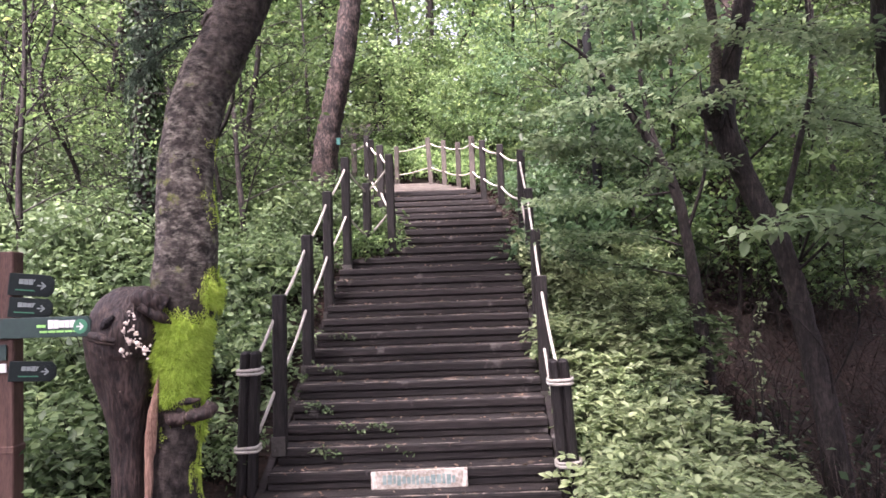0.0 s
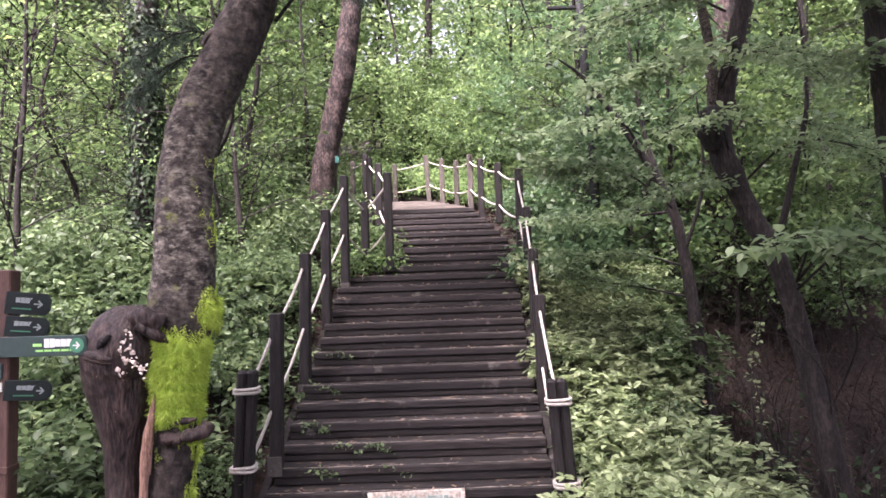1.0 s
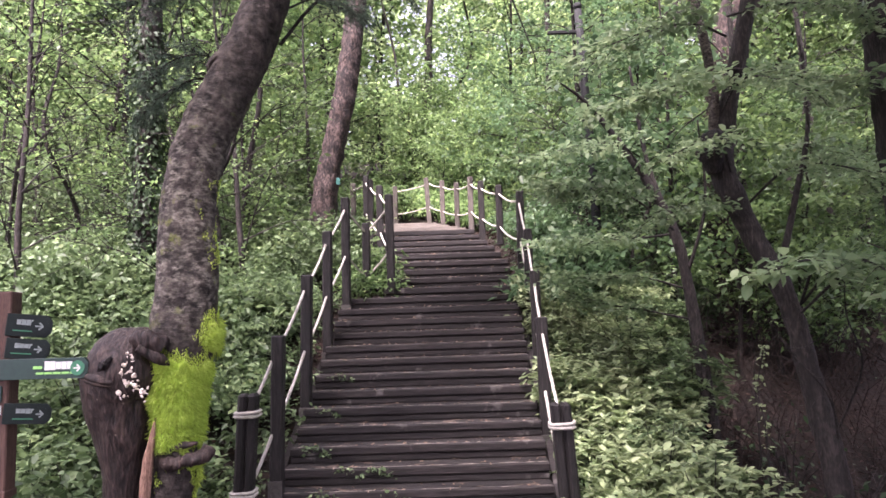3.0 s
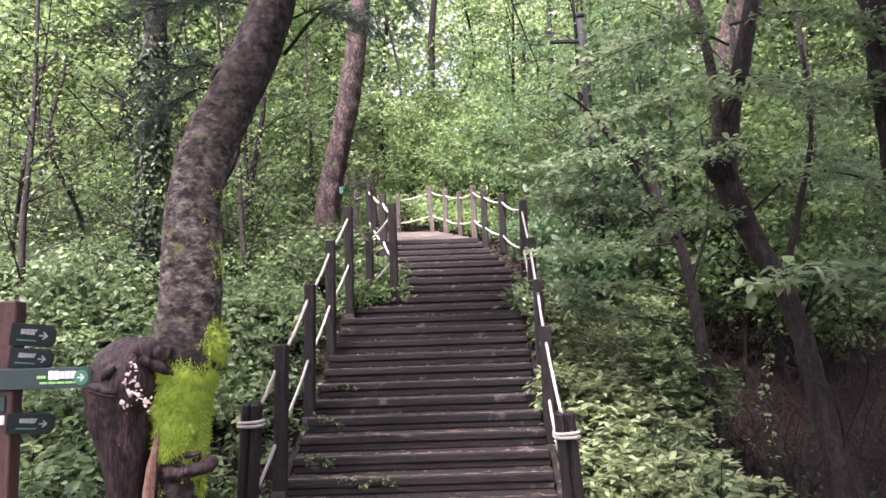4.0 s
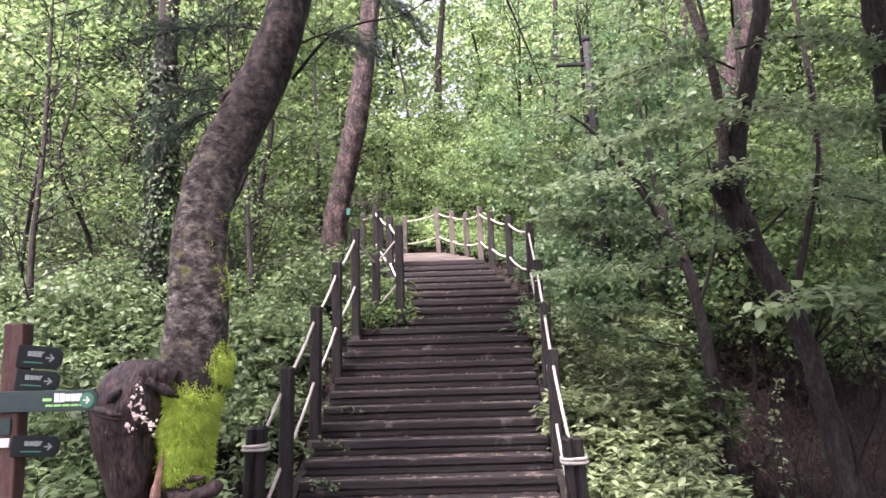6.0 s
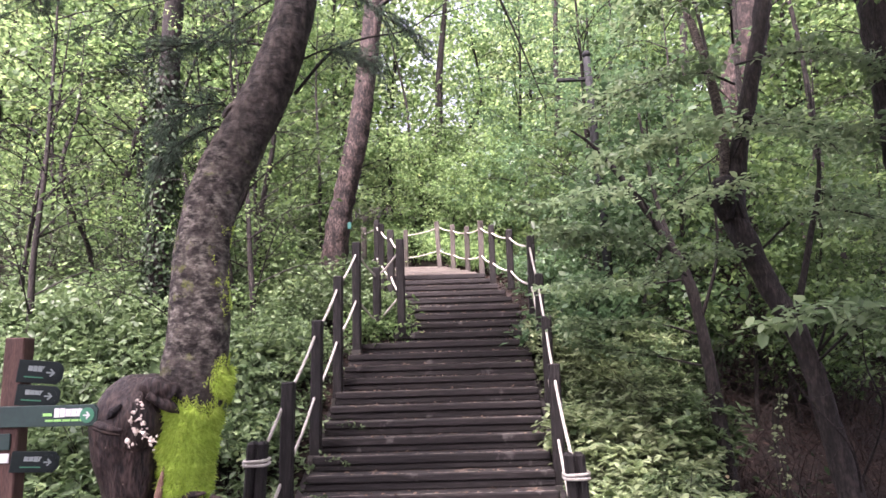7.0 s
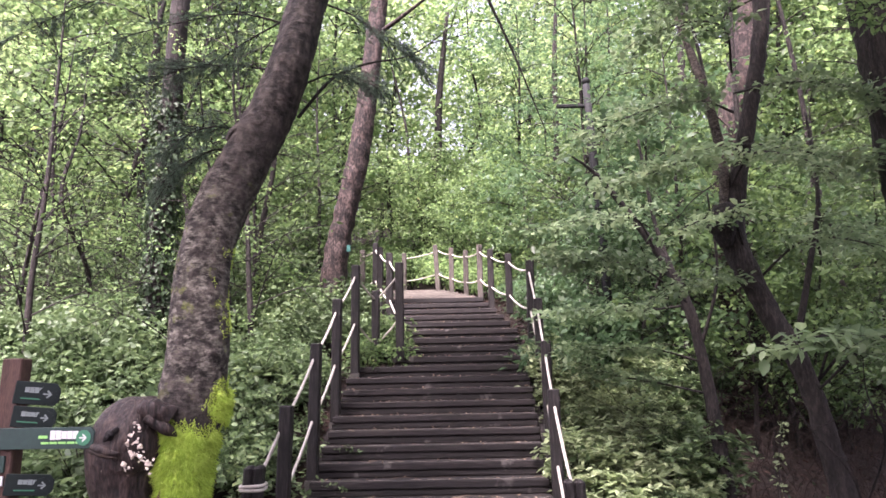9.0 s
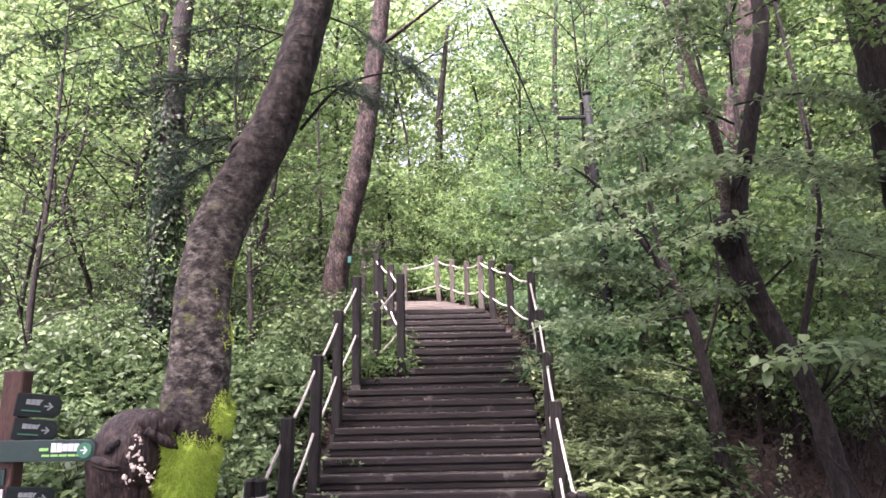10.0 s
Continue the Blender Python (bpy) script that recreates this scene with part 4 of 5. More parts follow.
# ------------------------------------------------------------------ leaves
def rosettes(name, centres, per, size, g):
    """Narrow leaves that spread like a star from the end of each shoot."""
    c = np.repeat(np.asarray(centres, float)[:, :3], per, 0)
    a = np.tile(np.arange(per) * 2.4, len(centres)) + np.repeat(g.uniform(0, 6.28, len(centres)), per) + g.normal(0, 0.3, len(c))
    tilt = np.repeat(g.normal(0, 0.28, (len(centres), 3)), per, 0)
    axis = np.stack([np.cos(a), np.sin(a), g.uniform(-0.25, 0.55, len(c))], 1) + tilt
    L = size * g.uniform(0.65, 1.25, len(c))
    pos = c + axis * 0.008 + g.normal(0, 0.012, c.shape)
    return leaf_mesh(name, pos, axis, g.normal(0, 0.25, c.shape) + [0, 0, 1] - axis * 0.4, L, L * g.uniform(0.40, 0.54, len(c)))


def shrub(name, seed, radius, height, stems, leaves, size, leaf_mat, label, up=1.3, plain=False, stars=False):
    """A low shrub: stems from one root, leaves in a dome round their ends."""
    g = np.random.default_rng(seed)
    t = thing(name, (0, 0, 0), label, "shrub")
    paths, tips = [], []
    for _ in range(stems):
        a, r, h = g.uniform(0, 2 * math.pi), radius * math.sqrt(g.uniform(0.02, 1)), height * g.uniform(0.55, 1.05)
        e = np.array([math.cos(a) * r, math.sin(a) * r, h * (1 - 0.35 * (r / radius) ** 2)])
        p = limb([(0, 0, -0.15, 0.008), (e[0] * 0.35, e[1] * 0.35, e[2] * 0.5, 0.006), (*e, 0.003)], 7)
        paths.append(p)
        tips += [e, p[5, :3], e * [0.9, 0.9, 0.9] + g.normal(0, 0.06, 3), p[4, :3] + g.normal(0, 0.05, 3)]
    tagged(mesh_object("stemwork", tubes_mesh("stemwork", paths, 3), BARK_DARK, t), kind="stuff")
    tips = np.array(tips)
    if stars:
        tips = np.concatenate([tips, tips + g.normal(0, 0.075, tips.shape), tips + g.normal(0, 0.09, tips.shape)])
        mesh_object("foliage", rosettes("foliage", tips, max(3, leaves // len(tips)), size, g), leaf_mat, t)
        return t
    mesh_object("foliage", scatter_leaves("foliage", tips, max(1, leaves // len(tips)), 0.085, size, 0.55, 0.25, up, g, plain), leaf_mat, t)
    return t


def place_copies(kinds, spots, group, g, smin=0.8, smax=1.25, sink=0.02):
    """Set the first of each kind on a spot, and copies on the others."""
    used = [False] * len(kinds)
    for k, (x, y) in enumerate(spots):
        i = int(g.integers(len(kinds)))
        s = g.uniform(smin, smax)
        m = Matrix.LocRotScale((x, y, float(land(x, y)) - sink), Euler((g.normal(0, 0.06), g.normal(0, 0.06), g.uniform(0, 6.28))), (s, s, s * g.uniform(0.85, 1.15)))
        if used[i]:
            ob = copy_thing(kinds[i], Matrix())
        else:
            ob, used[i] = kinds[i], True
        ob.matrix_basis = m
        ob["group"] = group
    for i, ob in enumerate(kinds):
        if not used[i]:
            ob.matrix_basis = Matrix.Translation((-9, 9 + i, float(land(-9, 9 + i))))


def spots_in(n, x0, x1, y0, y1, g, keep=lambda x, y: True, gap=0.3):
    out, tries = [], 0
    while len(out) < n and tries < n * 60:
        tries += 1
        x, y = g.uniform(x0, x1), g.uniform(y0, y1)
        if keep(x, y) and all((x - a) ** 2 + (y - b) ** 2 > gap * gap for a, b in out):
            out.append((x, y))
    return out


g_s = np.random.default_rng(21)
green = [shrub("shrub", 100 + k, 0.5, 0.66, 24, 1050, 0.082, LEAF_SHRUB, "leafy green shrub on the slope beside the stairs", 0.9) for k in range(4)]
pale = [shrub("shrub", 200 + k, 0.44, 0.55, 22, 1700, 0.085, LEAF_PALE, "low pale green shrub at the foot of the bank", 0.8, stars=True) for k in range(3)]
high = [shrub("shrub", 210 + k, 0.44, 0.95, 26, 1900, 0.085, m, "upright pale green shrub at the edge of the bank", 0.8, stars=True) for k, m in enumerate((LEAF_PALE, LEAF_SHRUB, LEAF_PALE))]
dim = [shrub("shrub", 300 + k, 0.55, 0.75, 20, 900, 0.085, LEAF_DARK, "dark green shrub under the trees", 1.1, True) for k in range(3)]
place_copies(green, spots_in(16, 1.55, 3.2, 8.6, 13.5, g_s, lambda x, y: x > 1.5, 0.5) + spots_in(74, -6.8, -1.72, 5.0, 10.6, g_s, lambda x, y: x > -0.74 * y and not (x > -2.5 and y < 5.35) and not (x > -1.98 and y < 8.6), 0.36) + [(-1.2, 9.6), (-1.5, 10.0), (-1.75, 9.7), (-1.7, 10.6), (-2.0, 11.6), (-2.2, 12.3)], "shrubs on the slope", g_s)
def bank_edge(y):
    """Where the shrubs beside the stairs give way to the dark bank."""
    return float(np.interp(y, [4.2, 5.0, 5.6, 6.2, 7.6, 9.0], [2.42, 2.38, 2.05, 2.25, 2.42, 2.6]))


place_copies(pale, spots_in(44, 1.24, 2.4, 4.1, 9.0, g_s, lambda x, y: x < bank_edge(y) - 0.25, 0.27), "shrubs below the bank", g_s, 0.75, 1.1)
place_copies(high, spots_in(17, 1.5, 2.7, 4.3, 8.8, g_s, lambda x, y: bank_edge(y) - 0.55 < x < bank_edge(y) and y > 4.9, 0.34), "shrubs at the edge of the bank", g_s, 0.75, 1.1)
place_copies(dim, spots_in(26, 1.5, 8.0, 8.3, 12.5, g_s, lambda x, y: 1.2 < x < 0.74 * y, 0.6) + [(1.75, 9.4), (1.7, 10.3), (1.55, 11.1), (1.45, 11.9), (1.35, 12.7), (1.2, 13.5)] + spots_in(8, -9, -2.2, 11.5, 14, g_s, lambda x, y: True, 0.6), "shrubs under the trees", g_s, 0.8, 1.5)


def bough_tree(name, seed, height, base, reach, limbs, per, size, spread, flat, leaf_mat, bark, label, trunk_r=0.05, up=1.0, sub=5, twigs=0):
    """A young tree: trunk, limbs of its own from base height on, leaves in uneven clumps along them."""
    g = np.random.default_rng(seed)
    t = thing(name, (0, 0, 0), label, "tree")
    bend, kink = g.normal(0, 0.06 * height, 2), g.normal(0, 0.025 * height, 2)
    trunk = limb([(0, 0, -0.3, trunk_r * 1.3), (bend[0] * 0.2 + kink[0], bend[1] * 0.2 + kink[1], height * 0.22, trunk_r), (bend[0] * 0.45 - kink[0], bend[1] * 0.45, height * 0.45, trunk_r * 0.8), (bend[0] + kink[1] * 0.6, bend[1], height * 0.7, trunk_r * 0.55), (bend[0] * 1.3, bend[1] * 1.3, height, trunk_r * 0.15)], 26)
    mesh_object("trunk", tubes_mesh("trunk", [trunk], 9, 0.1, 8.0), bark, t)
    centres, paths = [], []
    for k in range(limbs):
        h = base + (height - base) * (k + g.uniform(0, 1)) / limbs
        i = int(np.clip(h / height * 25, 0, 25))
        p0 = trunk[i, :3]
        a = k * 2.4 + g.normal(0, 0.4)
        ln = reach * (1.0 - 0.55 * ((h - base) / (height - base + 1e-6)) ** 1.5) * g.uniform(0.6, 1.15)
        d = np.array([math.cos(a), math.sin(a), g.uniform(0.05, 0.5)])
        e = p0 + d * ln
        mid = p0 + d * ln * 0.5 + [0, 0, 0.12 * ln]
        p = limb([(*p0, trunk_r * 0.35), (*mid, trunk_r * 0.22), (*e, 0.004)], 7)
        paths.append(p)
        for s in range(twigs):
            q = p[int(g.integers(1, 6)), :3]
            v = d * ln * 0.35 + g.normal(0, 0.28 * ln, 3)
            paths.append(limb([(*q, trunk_r * 0.16), (*(q + v * 0.5 + g.normal(0, 0.05, 3)), trunk_r * 0.11), (*(q + v), 0.002)], 5))
        for s in range(sub):
            q = p[int(g.integers(2, 7)), :3] + g.normal(0, 1, 3) * [spread * 1.1, spread * 1.1, spread * 0.5]
            centres.append(q)
    tagged(mesh_object("branchwork", tubes_mesh("branchwork", paths, 3), bark, t), kind="stuff")
    mesh_object("crown", scatter_leaves("crown", centres, per, spread, size, flat, 0.3, up, g, True), leaf_mat, t)
    return t


g_t = np.random.default_rng(33)
# undergrowth saplings behind the shrubs, leaves down to the ground
low = [bough_tree("sapling", 400 + k, 3.2, 0.3, 1.1, 22, 28, 0.105, 0.22, 0.4, m, BARK_DARK, lb, 0.025) for k, (m, lb) in enumerate(((LEAF_MID, "green leafy sapling in the undergrowth"), (LEAF_BRIGHT, "bright green leafy sapling in the undergrowth"), (LEAF_MID, "green leafy sapling in the undergrowth")))]
place_copies(low, spots_in(22, -11, -2.4, 11.0, 18, g_t, lambda x, y: (y > 13.2 or x > -3.4) and x > -0.7 * y, 0.9) + spots_in(14, -1.2, 3.5, 16.3, 21, g_t, lambda x, y: True, 0.9), "saplings of the undergrowth", g_t, 0.6, 1.2)
dark_low = [bough_tree("sapling", 420 + k, 3.6, 0.6, 1.3, 24, 28, 0.105, 0.22, 0.28, m, BARK_DARK, "dark green sapling with flat sprays of leaves", 0.028) for k, m in enumerate((LEAF_DARK, LEAF_MID))]
place_copies(dark_low, spots_in(22, 1.9, 9, 8.4, 16, g_t, lambda x, y: 0.9 + 0.06 * y < x < 0.7 * y, 0.9) + [(3.35, 8.0), (3.95, 7.9), (4.5, 8.1)], "saplings on the bank", g_t, 0.7, 1.2)
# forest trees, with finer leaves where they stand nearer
FAR_KINDS = ((LEAF_SUNLIT, "tall forest tree with leaves coloured light as if sunlit"), (LEAF_BRIGHT, "tall green forest tree"), (LEAF_SUNLIT, "tall forest tree with yellow-green leaves"))
KINDS = ((LEAF_SUNLIT, "tall forest tree with leaves coloured bright as if sunlit"), (LEAF_MID, "tall green forest tree"), (LEAF_BRIGHT, "tall forest tree with yellow-green leaves"))
tall = [bough_tree("forest_tree", 500 + k, 12, 1.4, 2.9, 50, 46, 0.13, 0.25, 0.4, m, BARK_DARK, lb, 0.06, 0.8, 4) for k, (m, lb) in enumerate(KINDS)]
place_copies(tall, spots_in(11, -15, -3.8, 12.6, 18, g_t, lambda x, y: x > -0.75 * y, 1.6) + spots_in(9, 5.6, 15, 12.6, 18, g_t, lambda x, y: x < 0.75 * y, 1.6), "trees of the near forest", g_t, 0.75, 1.2, 0.3)
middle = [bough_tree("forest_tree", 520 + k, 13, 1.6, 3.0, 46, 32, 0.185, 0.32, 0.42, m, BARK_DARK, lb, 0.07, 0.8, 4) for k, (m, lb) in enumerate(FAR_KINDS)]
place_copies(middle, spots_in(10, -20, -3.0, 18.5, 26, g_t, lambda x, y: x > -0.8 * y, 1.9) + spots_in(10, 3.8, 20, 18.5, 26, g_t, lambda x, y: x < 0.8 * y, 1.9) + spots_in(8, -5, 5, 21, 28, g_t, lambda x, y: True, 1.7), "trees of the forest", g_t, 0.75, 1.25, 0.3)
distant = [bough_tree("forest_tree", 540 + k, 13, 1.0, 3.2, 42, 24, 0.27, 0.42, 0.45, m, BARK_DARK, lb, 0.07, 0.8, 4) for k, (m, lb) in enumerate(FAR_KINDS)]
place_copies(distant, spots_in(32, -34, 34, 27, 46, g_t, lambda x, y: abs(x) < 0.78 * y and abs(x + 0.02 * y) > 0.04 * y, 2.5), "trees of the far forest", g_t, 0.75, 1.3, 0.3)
# darker trees with flat layers of leaves beside the landing
layered = [bough_tree("layered_tree", 550 + k, 7.5, 1.2, 1.9, 26, 34, 0.105, 0.26, 0.22, LEAF_DARK, BARK_DARK, "dark green tree with flat layers of leaves beside the landing", 0.05, 1.3, 4) for k in range(2)]
place_copies(layered, [(2.5, 12.6), (1.75, 16.2), (3.4, 14.4)], "layered trees", g_t, 0.9, 1.1, 0.2)
# thin, nearly bare trees of the understorey
thin = [bough_tree("understorey_tree", 560 + k, 5.5, 0.7, 1.5, 22, 12, 0.07, 0.16, 0.4, m, BARK_DARK, "thin understorey tree with few leaves and dark branches", 0.036, 1.0, 3, 5) for k, m in enumerate((LEAF_MID, LEAF_BRIGHT))]
place_copies(thin, [(-3.2, 9.8), (-4.6, 10.4), (-5.6, 9.8), (-6.6, 11.0), (-5.0, 11.8), (-7.8, 11.6), (-2.5, 12.4), (-3.0, 8.4), (-4.2, 8.9), (-5.2, 8.3), (-2.7, 9.3), (-6.2, 9.4), (-3.4, 11.2), (3.0, 8.7), (3.9, 8.0), (4.7, 8.8), (3.4, 10.2), (5.4, 7.6), (2.4, 11.0)], "understorey trees", g_t, 0.75, 1.15, 0.2)
little = [bough_tree("sapling", 580 + k, 1.6, 0.1, 0.7, 14, 26, 0.08, 0.15, 0.45, m, BARK_DARK, "small leafy sapling at the edge of the brush", 0.014, 1.0, 4) for k, m in enumerate((LEAF_SHRUB, LEAF_MID))]
place_copies(little, spots_in(20, -9, -2.2, 9.8, 13.2, g_t, lambda x, y: True, 0.6), "small saplings", g_t, 0.6, 1.2)


def spray(name, rows, leaves, size, width, leaf_mat, seed, flat=0.16, up=1.8, twig=0.012, label="", parent=None, o=np.zeros(3), group=""):
    """A leafy branch: a twig through the given points, side twigs, and leaves in a flat fan on them."""
    g = np.random.default_rng(seed)
    leaves, size, width = int(leaves * 1.0), size * 1.0, width * 1.25
    rows = [np.array(r, float) - o for r in rows]
    p = limb([(*r, twig * (1 - 0.75 * k / (len(rows) - 1))) for k, r in enumerate(rows)], 22)
    paths, cen = [p], []
    for i in range(5, 22):
        d = p[min(i + 1, 21), :3] - p[i - 1, :3]
        d /= np.linalg.norm(d) + 1e-9
        sd = np.cross(d, [0, 0, 1]) * (1 if i % 2 else -1)
        e = p[i, :3] + (sd * g.uniform(0.5, 1.1) + d * 0.7) * width * (1.15 - 0.6 * abs(i - 12) / 10) + [0, 0, g.normal(-0.02, 0.04)]
        paths.append(np.array([[*p[i, :3], twig * 0.3], [*(p[i, :3] * 0.5 + e * 0.5 + [0, 0, 0.01]), twig * 0.22], [*e, 0.0015]]))
        for u in (0.25, 0.5, 0.75, 1.0):
            cen.append(p[i, :3] * (1 - u) + e * u)
    t = parent or thing(name, tuple(rows[0]), label, "branch", group)
    if not parent:
        for q in paths:
            q[:, :3] -= rows[0]
        cen = [c - rows[0] for c in cen]
    br = mesh_object("branch", tubes_mesh("branch", paths, 6), BARK_DARK, t)
    mesh_object("foliage", scatter_leaves("foliage", cen, max(1, leaves // len(cen)), width * 0.2, size, flat, 0.15, up, g), leaf_mat, br if parent else t)


# flat leaf layers of the trees on the bank
for k, (rows, n, size, w, m) in enumerate((
        ([(2.22, 6.5, 2.47), (1.75, 6.2, 2.75), (1.32, 6.0, 2.80), (0.98, 6.1, 2.86)], 620, 0.075, 0.30, LEAF_SPRAY),
        ([(2.0, 6.6, 3.0), (1.75, 6.3, 3.25), (1.35, 6.0, 3.22), (0.95, 5.9, 3.12)], 340, 0.075, 0.30, LEAF_SPRAY),
        ([(2.25, 6.6, 2.45), (1.85, 6.7, 2.42), (1.45, 6.8, 2.42), (1.2, 7.0, 2.45)], 620, 0.075, 0.34, LEAF_SPRAY),
        ([(2.36, 6.6, 1.9), (1.95, 6.8, 2.05), (1.6, 7.0, 2.05), (1.32, 7.2, 2.1)], 560, 0.075, 0.34, LEAF_SPRAY),
        ([(2.4, 6.6, 1.6), (2.0, 6.9, 1.72), (1.7, 7.2, 1.8), (1.35, 7.5, 1.95)], 560, 0.075, 0.34, LEAF_SPRAY))):
    spray("", rows, n, size, w, m, 600 + k, parent=thin_tree, o=to[:3])
def bank_sprays(first, sprays):
    for k, (rows, n, size, w, m) in enumerate(sprays):
        spray("", rows, n, size, w, m, first + k, parent=burl_tree, o=bo[:3], flat=0.2)


bank_sprays(640, (
    ([(2.30, 5.5, 3.55), (2.0, 5.15, 3.5), (1.68, 4.9, 3.32), (1.2, 4.8, 3.14)], 560, 0.075, 0.26, LEAF_SPRAY),
    ([(2.45, 5.55, 4.0), (2.1, 5.3, 4.0), (1.7, 5.2, 3.92), (1.1, 5.3, 3.74)], 560, 0.07, 0.30, LEAF_SPRAY),
    ([(2.40, 5.5, 3.7), (2.6, 5.2, 3.55), (2.85, 5.0, 3.4), (3.15, 4.9, 3.3)], 460, 0.07, 0.26, LEAF_SPRAY),
    ([(2.55, 5.4, 2.3), (2.2, 5.3, 2.48), (1.9, 5.2, 2.46), (1.6, 5.1, 2.4)], 420, 0.06, 0.22, LEAF_SPRAY),
    ([(2.95, 5.4, 2.7), (3.0, 5.5, 3.0), (3.25, 5.6, 2.95), (3.6, 5.8, 2.85)], 460, 0.07, 0.28, LEAF_SPRAY),
    ([(2.5, 5.6, 4.4), (2.3, 5.2, 4.6), (1.9, 5.0, 4.55), (1.5, 5.0, 4.4)], 460, 0.07, 0.30, LEAF_SPRAY)))
bank_sprays(646, (
    ([(2.5, 5.6, 4.2), (2.7, 5.2, 4.1), (2.9, 4.9, 3.95), (3.1, 4.7, 3.75)], 520, 0.06, 0.28, LEAF_SPRAY),
    ([(2.33, 5.5, 3.3), (2.35, 5.1, 3.45), (2.45, 4.7, 3.3), (2.6, 4.5, 3.1)], 420, 0.055, 0.24, LEAF_SPRAY),
    ([(2.45, 5.5, 2.5), (2.6, 5.0, 2.72), (2.8, 4.7, 2.66), (3.05, 4.6, 2.5)], 460, 0.06, 0.26, LEAF_SPRAY),
    ([(2.4, 5.5, 2.7), (2.15, 5.1, 2.95), (1.9, 4.8, 2.9), (1.6, 4.7, 2.76)], 380, 0.055, 0.22, LEAF_SPRAY),
    ([(2.55, 5.6, 5.0), (2.4, 5.1, 5.0), (2.1, 4.8, 4.8), (1.7, 4.7, 4.55)], 460, 0.06, 0.28, LEAF_SPRAY),
    ([(2.55, 5.6, 5.0), (2.8, 5.0, 4.9), (2.95, 4.7, 4.7), (3.1, 4.6, 4.4)], 460, 0.06, 0.28, LEAF_BRIGHT)))
bank_sprays(652, (
    ([(2.75, 5.3, 1.7), (2.6, 4.8, 1.98), (2.3, 4.4, 1.97), (2.0, 4.3, 1.90)], 200, 0.10, 0.22, LEAF_SPRAY),
    ([(2.75, 5.3, 1.7), (2.75, 4.7, 2.0), (2.72, 4.3, 1.93), (2.75, 4.1, 1.80)], 240, 0.10, 0.24, LEAF_SPRAY),
    ([(2.7, 5.3, 1.6), (2.85, 4.7, 1.95), (3.0, 4.4, 1.90), (3.2, 4.2, 1.82)], 240, 0.095, 0.22, LEAF_SPRAY)))


# dark dead brush and leaf litter on the bank
def brush(seed, x, y, n, h, label):
    g = np.random.default_rng(seed)
    t = thing("dead_brush", (x, y, float(land(x, y)) - 0.05), label, "brush", "dead brush on the bank")
    paths = []
    for _ in range(n):
        a, ln = g.uniform(0, 6.28), h * g.uniform(0.5, 1.2)
        b = g.normal(0, 0.22, 2)
        d = np.array([math.cos(a), math.sin(a)]) * ln * g.uniform(0.3, 1.5)
        r = g.uniform(0.002, 0.006)
        paths.append(limb([(b[0], b[1], -0.05, r), (b[0] + d[0] * 0.4 + g.normal(0, 0.04), b[1] + d[1] * 0.4, ln * 0.55, r * 0.8), (b[0] + d[0], b[1] + d[1], ln * g.uniform(0.6, 1.0), 0.001)], 7))
    tagged(mesh_object("twigwork", tubes_mesh("twigwork", paths, 3), TWIG, t), kind="stuff")


g_b = np.random.default_rng(44)
for k, (x, y) in enumerate(spots_in(46, 1.9, 5.2, 4.2, 8.6, g_b, lambda x, y: x > bank_edge(y), 0.26)):
    brush(700 + k, x, y, 22, g_b.uniform(0.5, 1.3), "tangle of bare brown twigs on the dark bank")
for k, (x, y) in enumerate(spots_in(30, -9, -3.2, 9.8, 13.5, g_b, lambda x, y: True, 0.5)):
    brush(760 + k, x, y, 22, g_b.uniform(0.8, 1.6), "tangle of bare brown twigs among the trees")


def litter():
    g = np.random.default_rng(50)
    n = 56000
    x, y = g.uniform(-9, 7, n), g.uniform(3.5, 17, n)
    ok = (x < flight_left(y) - 0.05) | (x > flight_right(y) + 0.05)
    x, y = x[ok], y[ok]
    pos = np.stack([x, y, land(x, y) + 0.012 + g.uniform(0, 0.03, len(x))], 1)
    me = leaf_mesh("leaf_litter", pos, g.normal(0, 1, pos.shape) * [1, 1, 0.25], g.normal(0, 0.35, pos.shape) + [0, 0, 1], g.uniform(0.04, 0.09, len(x)), 0.035, plain=True)
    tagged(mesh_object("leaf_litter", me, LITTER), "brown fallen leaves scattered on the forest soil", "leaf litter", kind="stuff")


def flight_left(y):
    return np.interp(y, [5.2, 5.6, 8.6, 8.75, 12.2, 15.2], [-1.54, -1.47, -1.31, -0.80, -1.15, -1.75])


def flight_right(y):
    return np.interp(y, [5.2, 7.1, 8.6, 10.0, 11.0, 12.2, 15.2], [0.83, 0.86, 0.92, 0.96, 0.80, 0.56, -0.15])


litter()


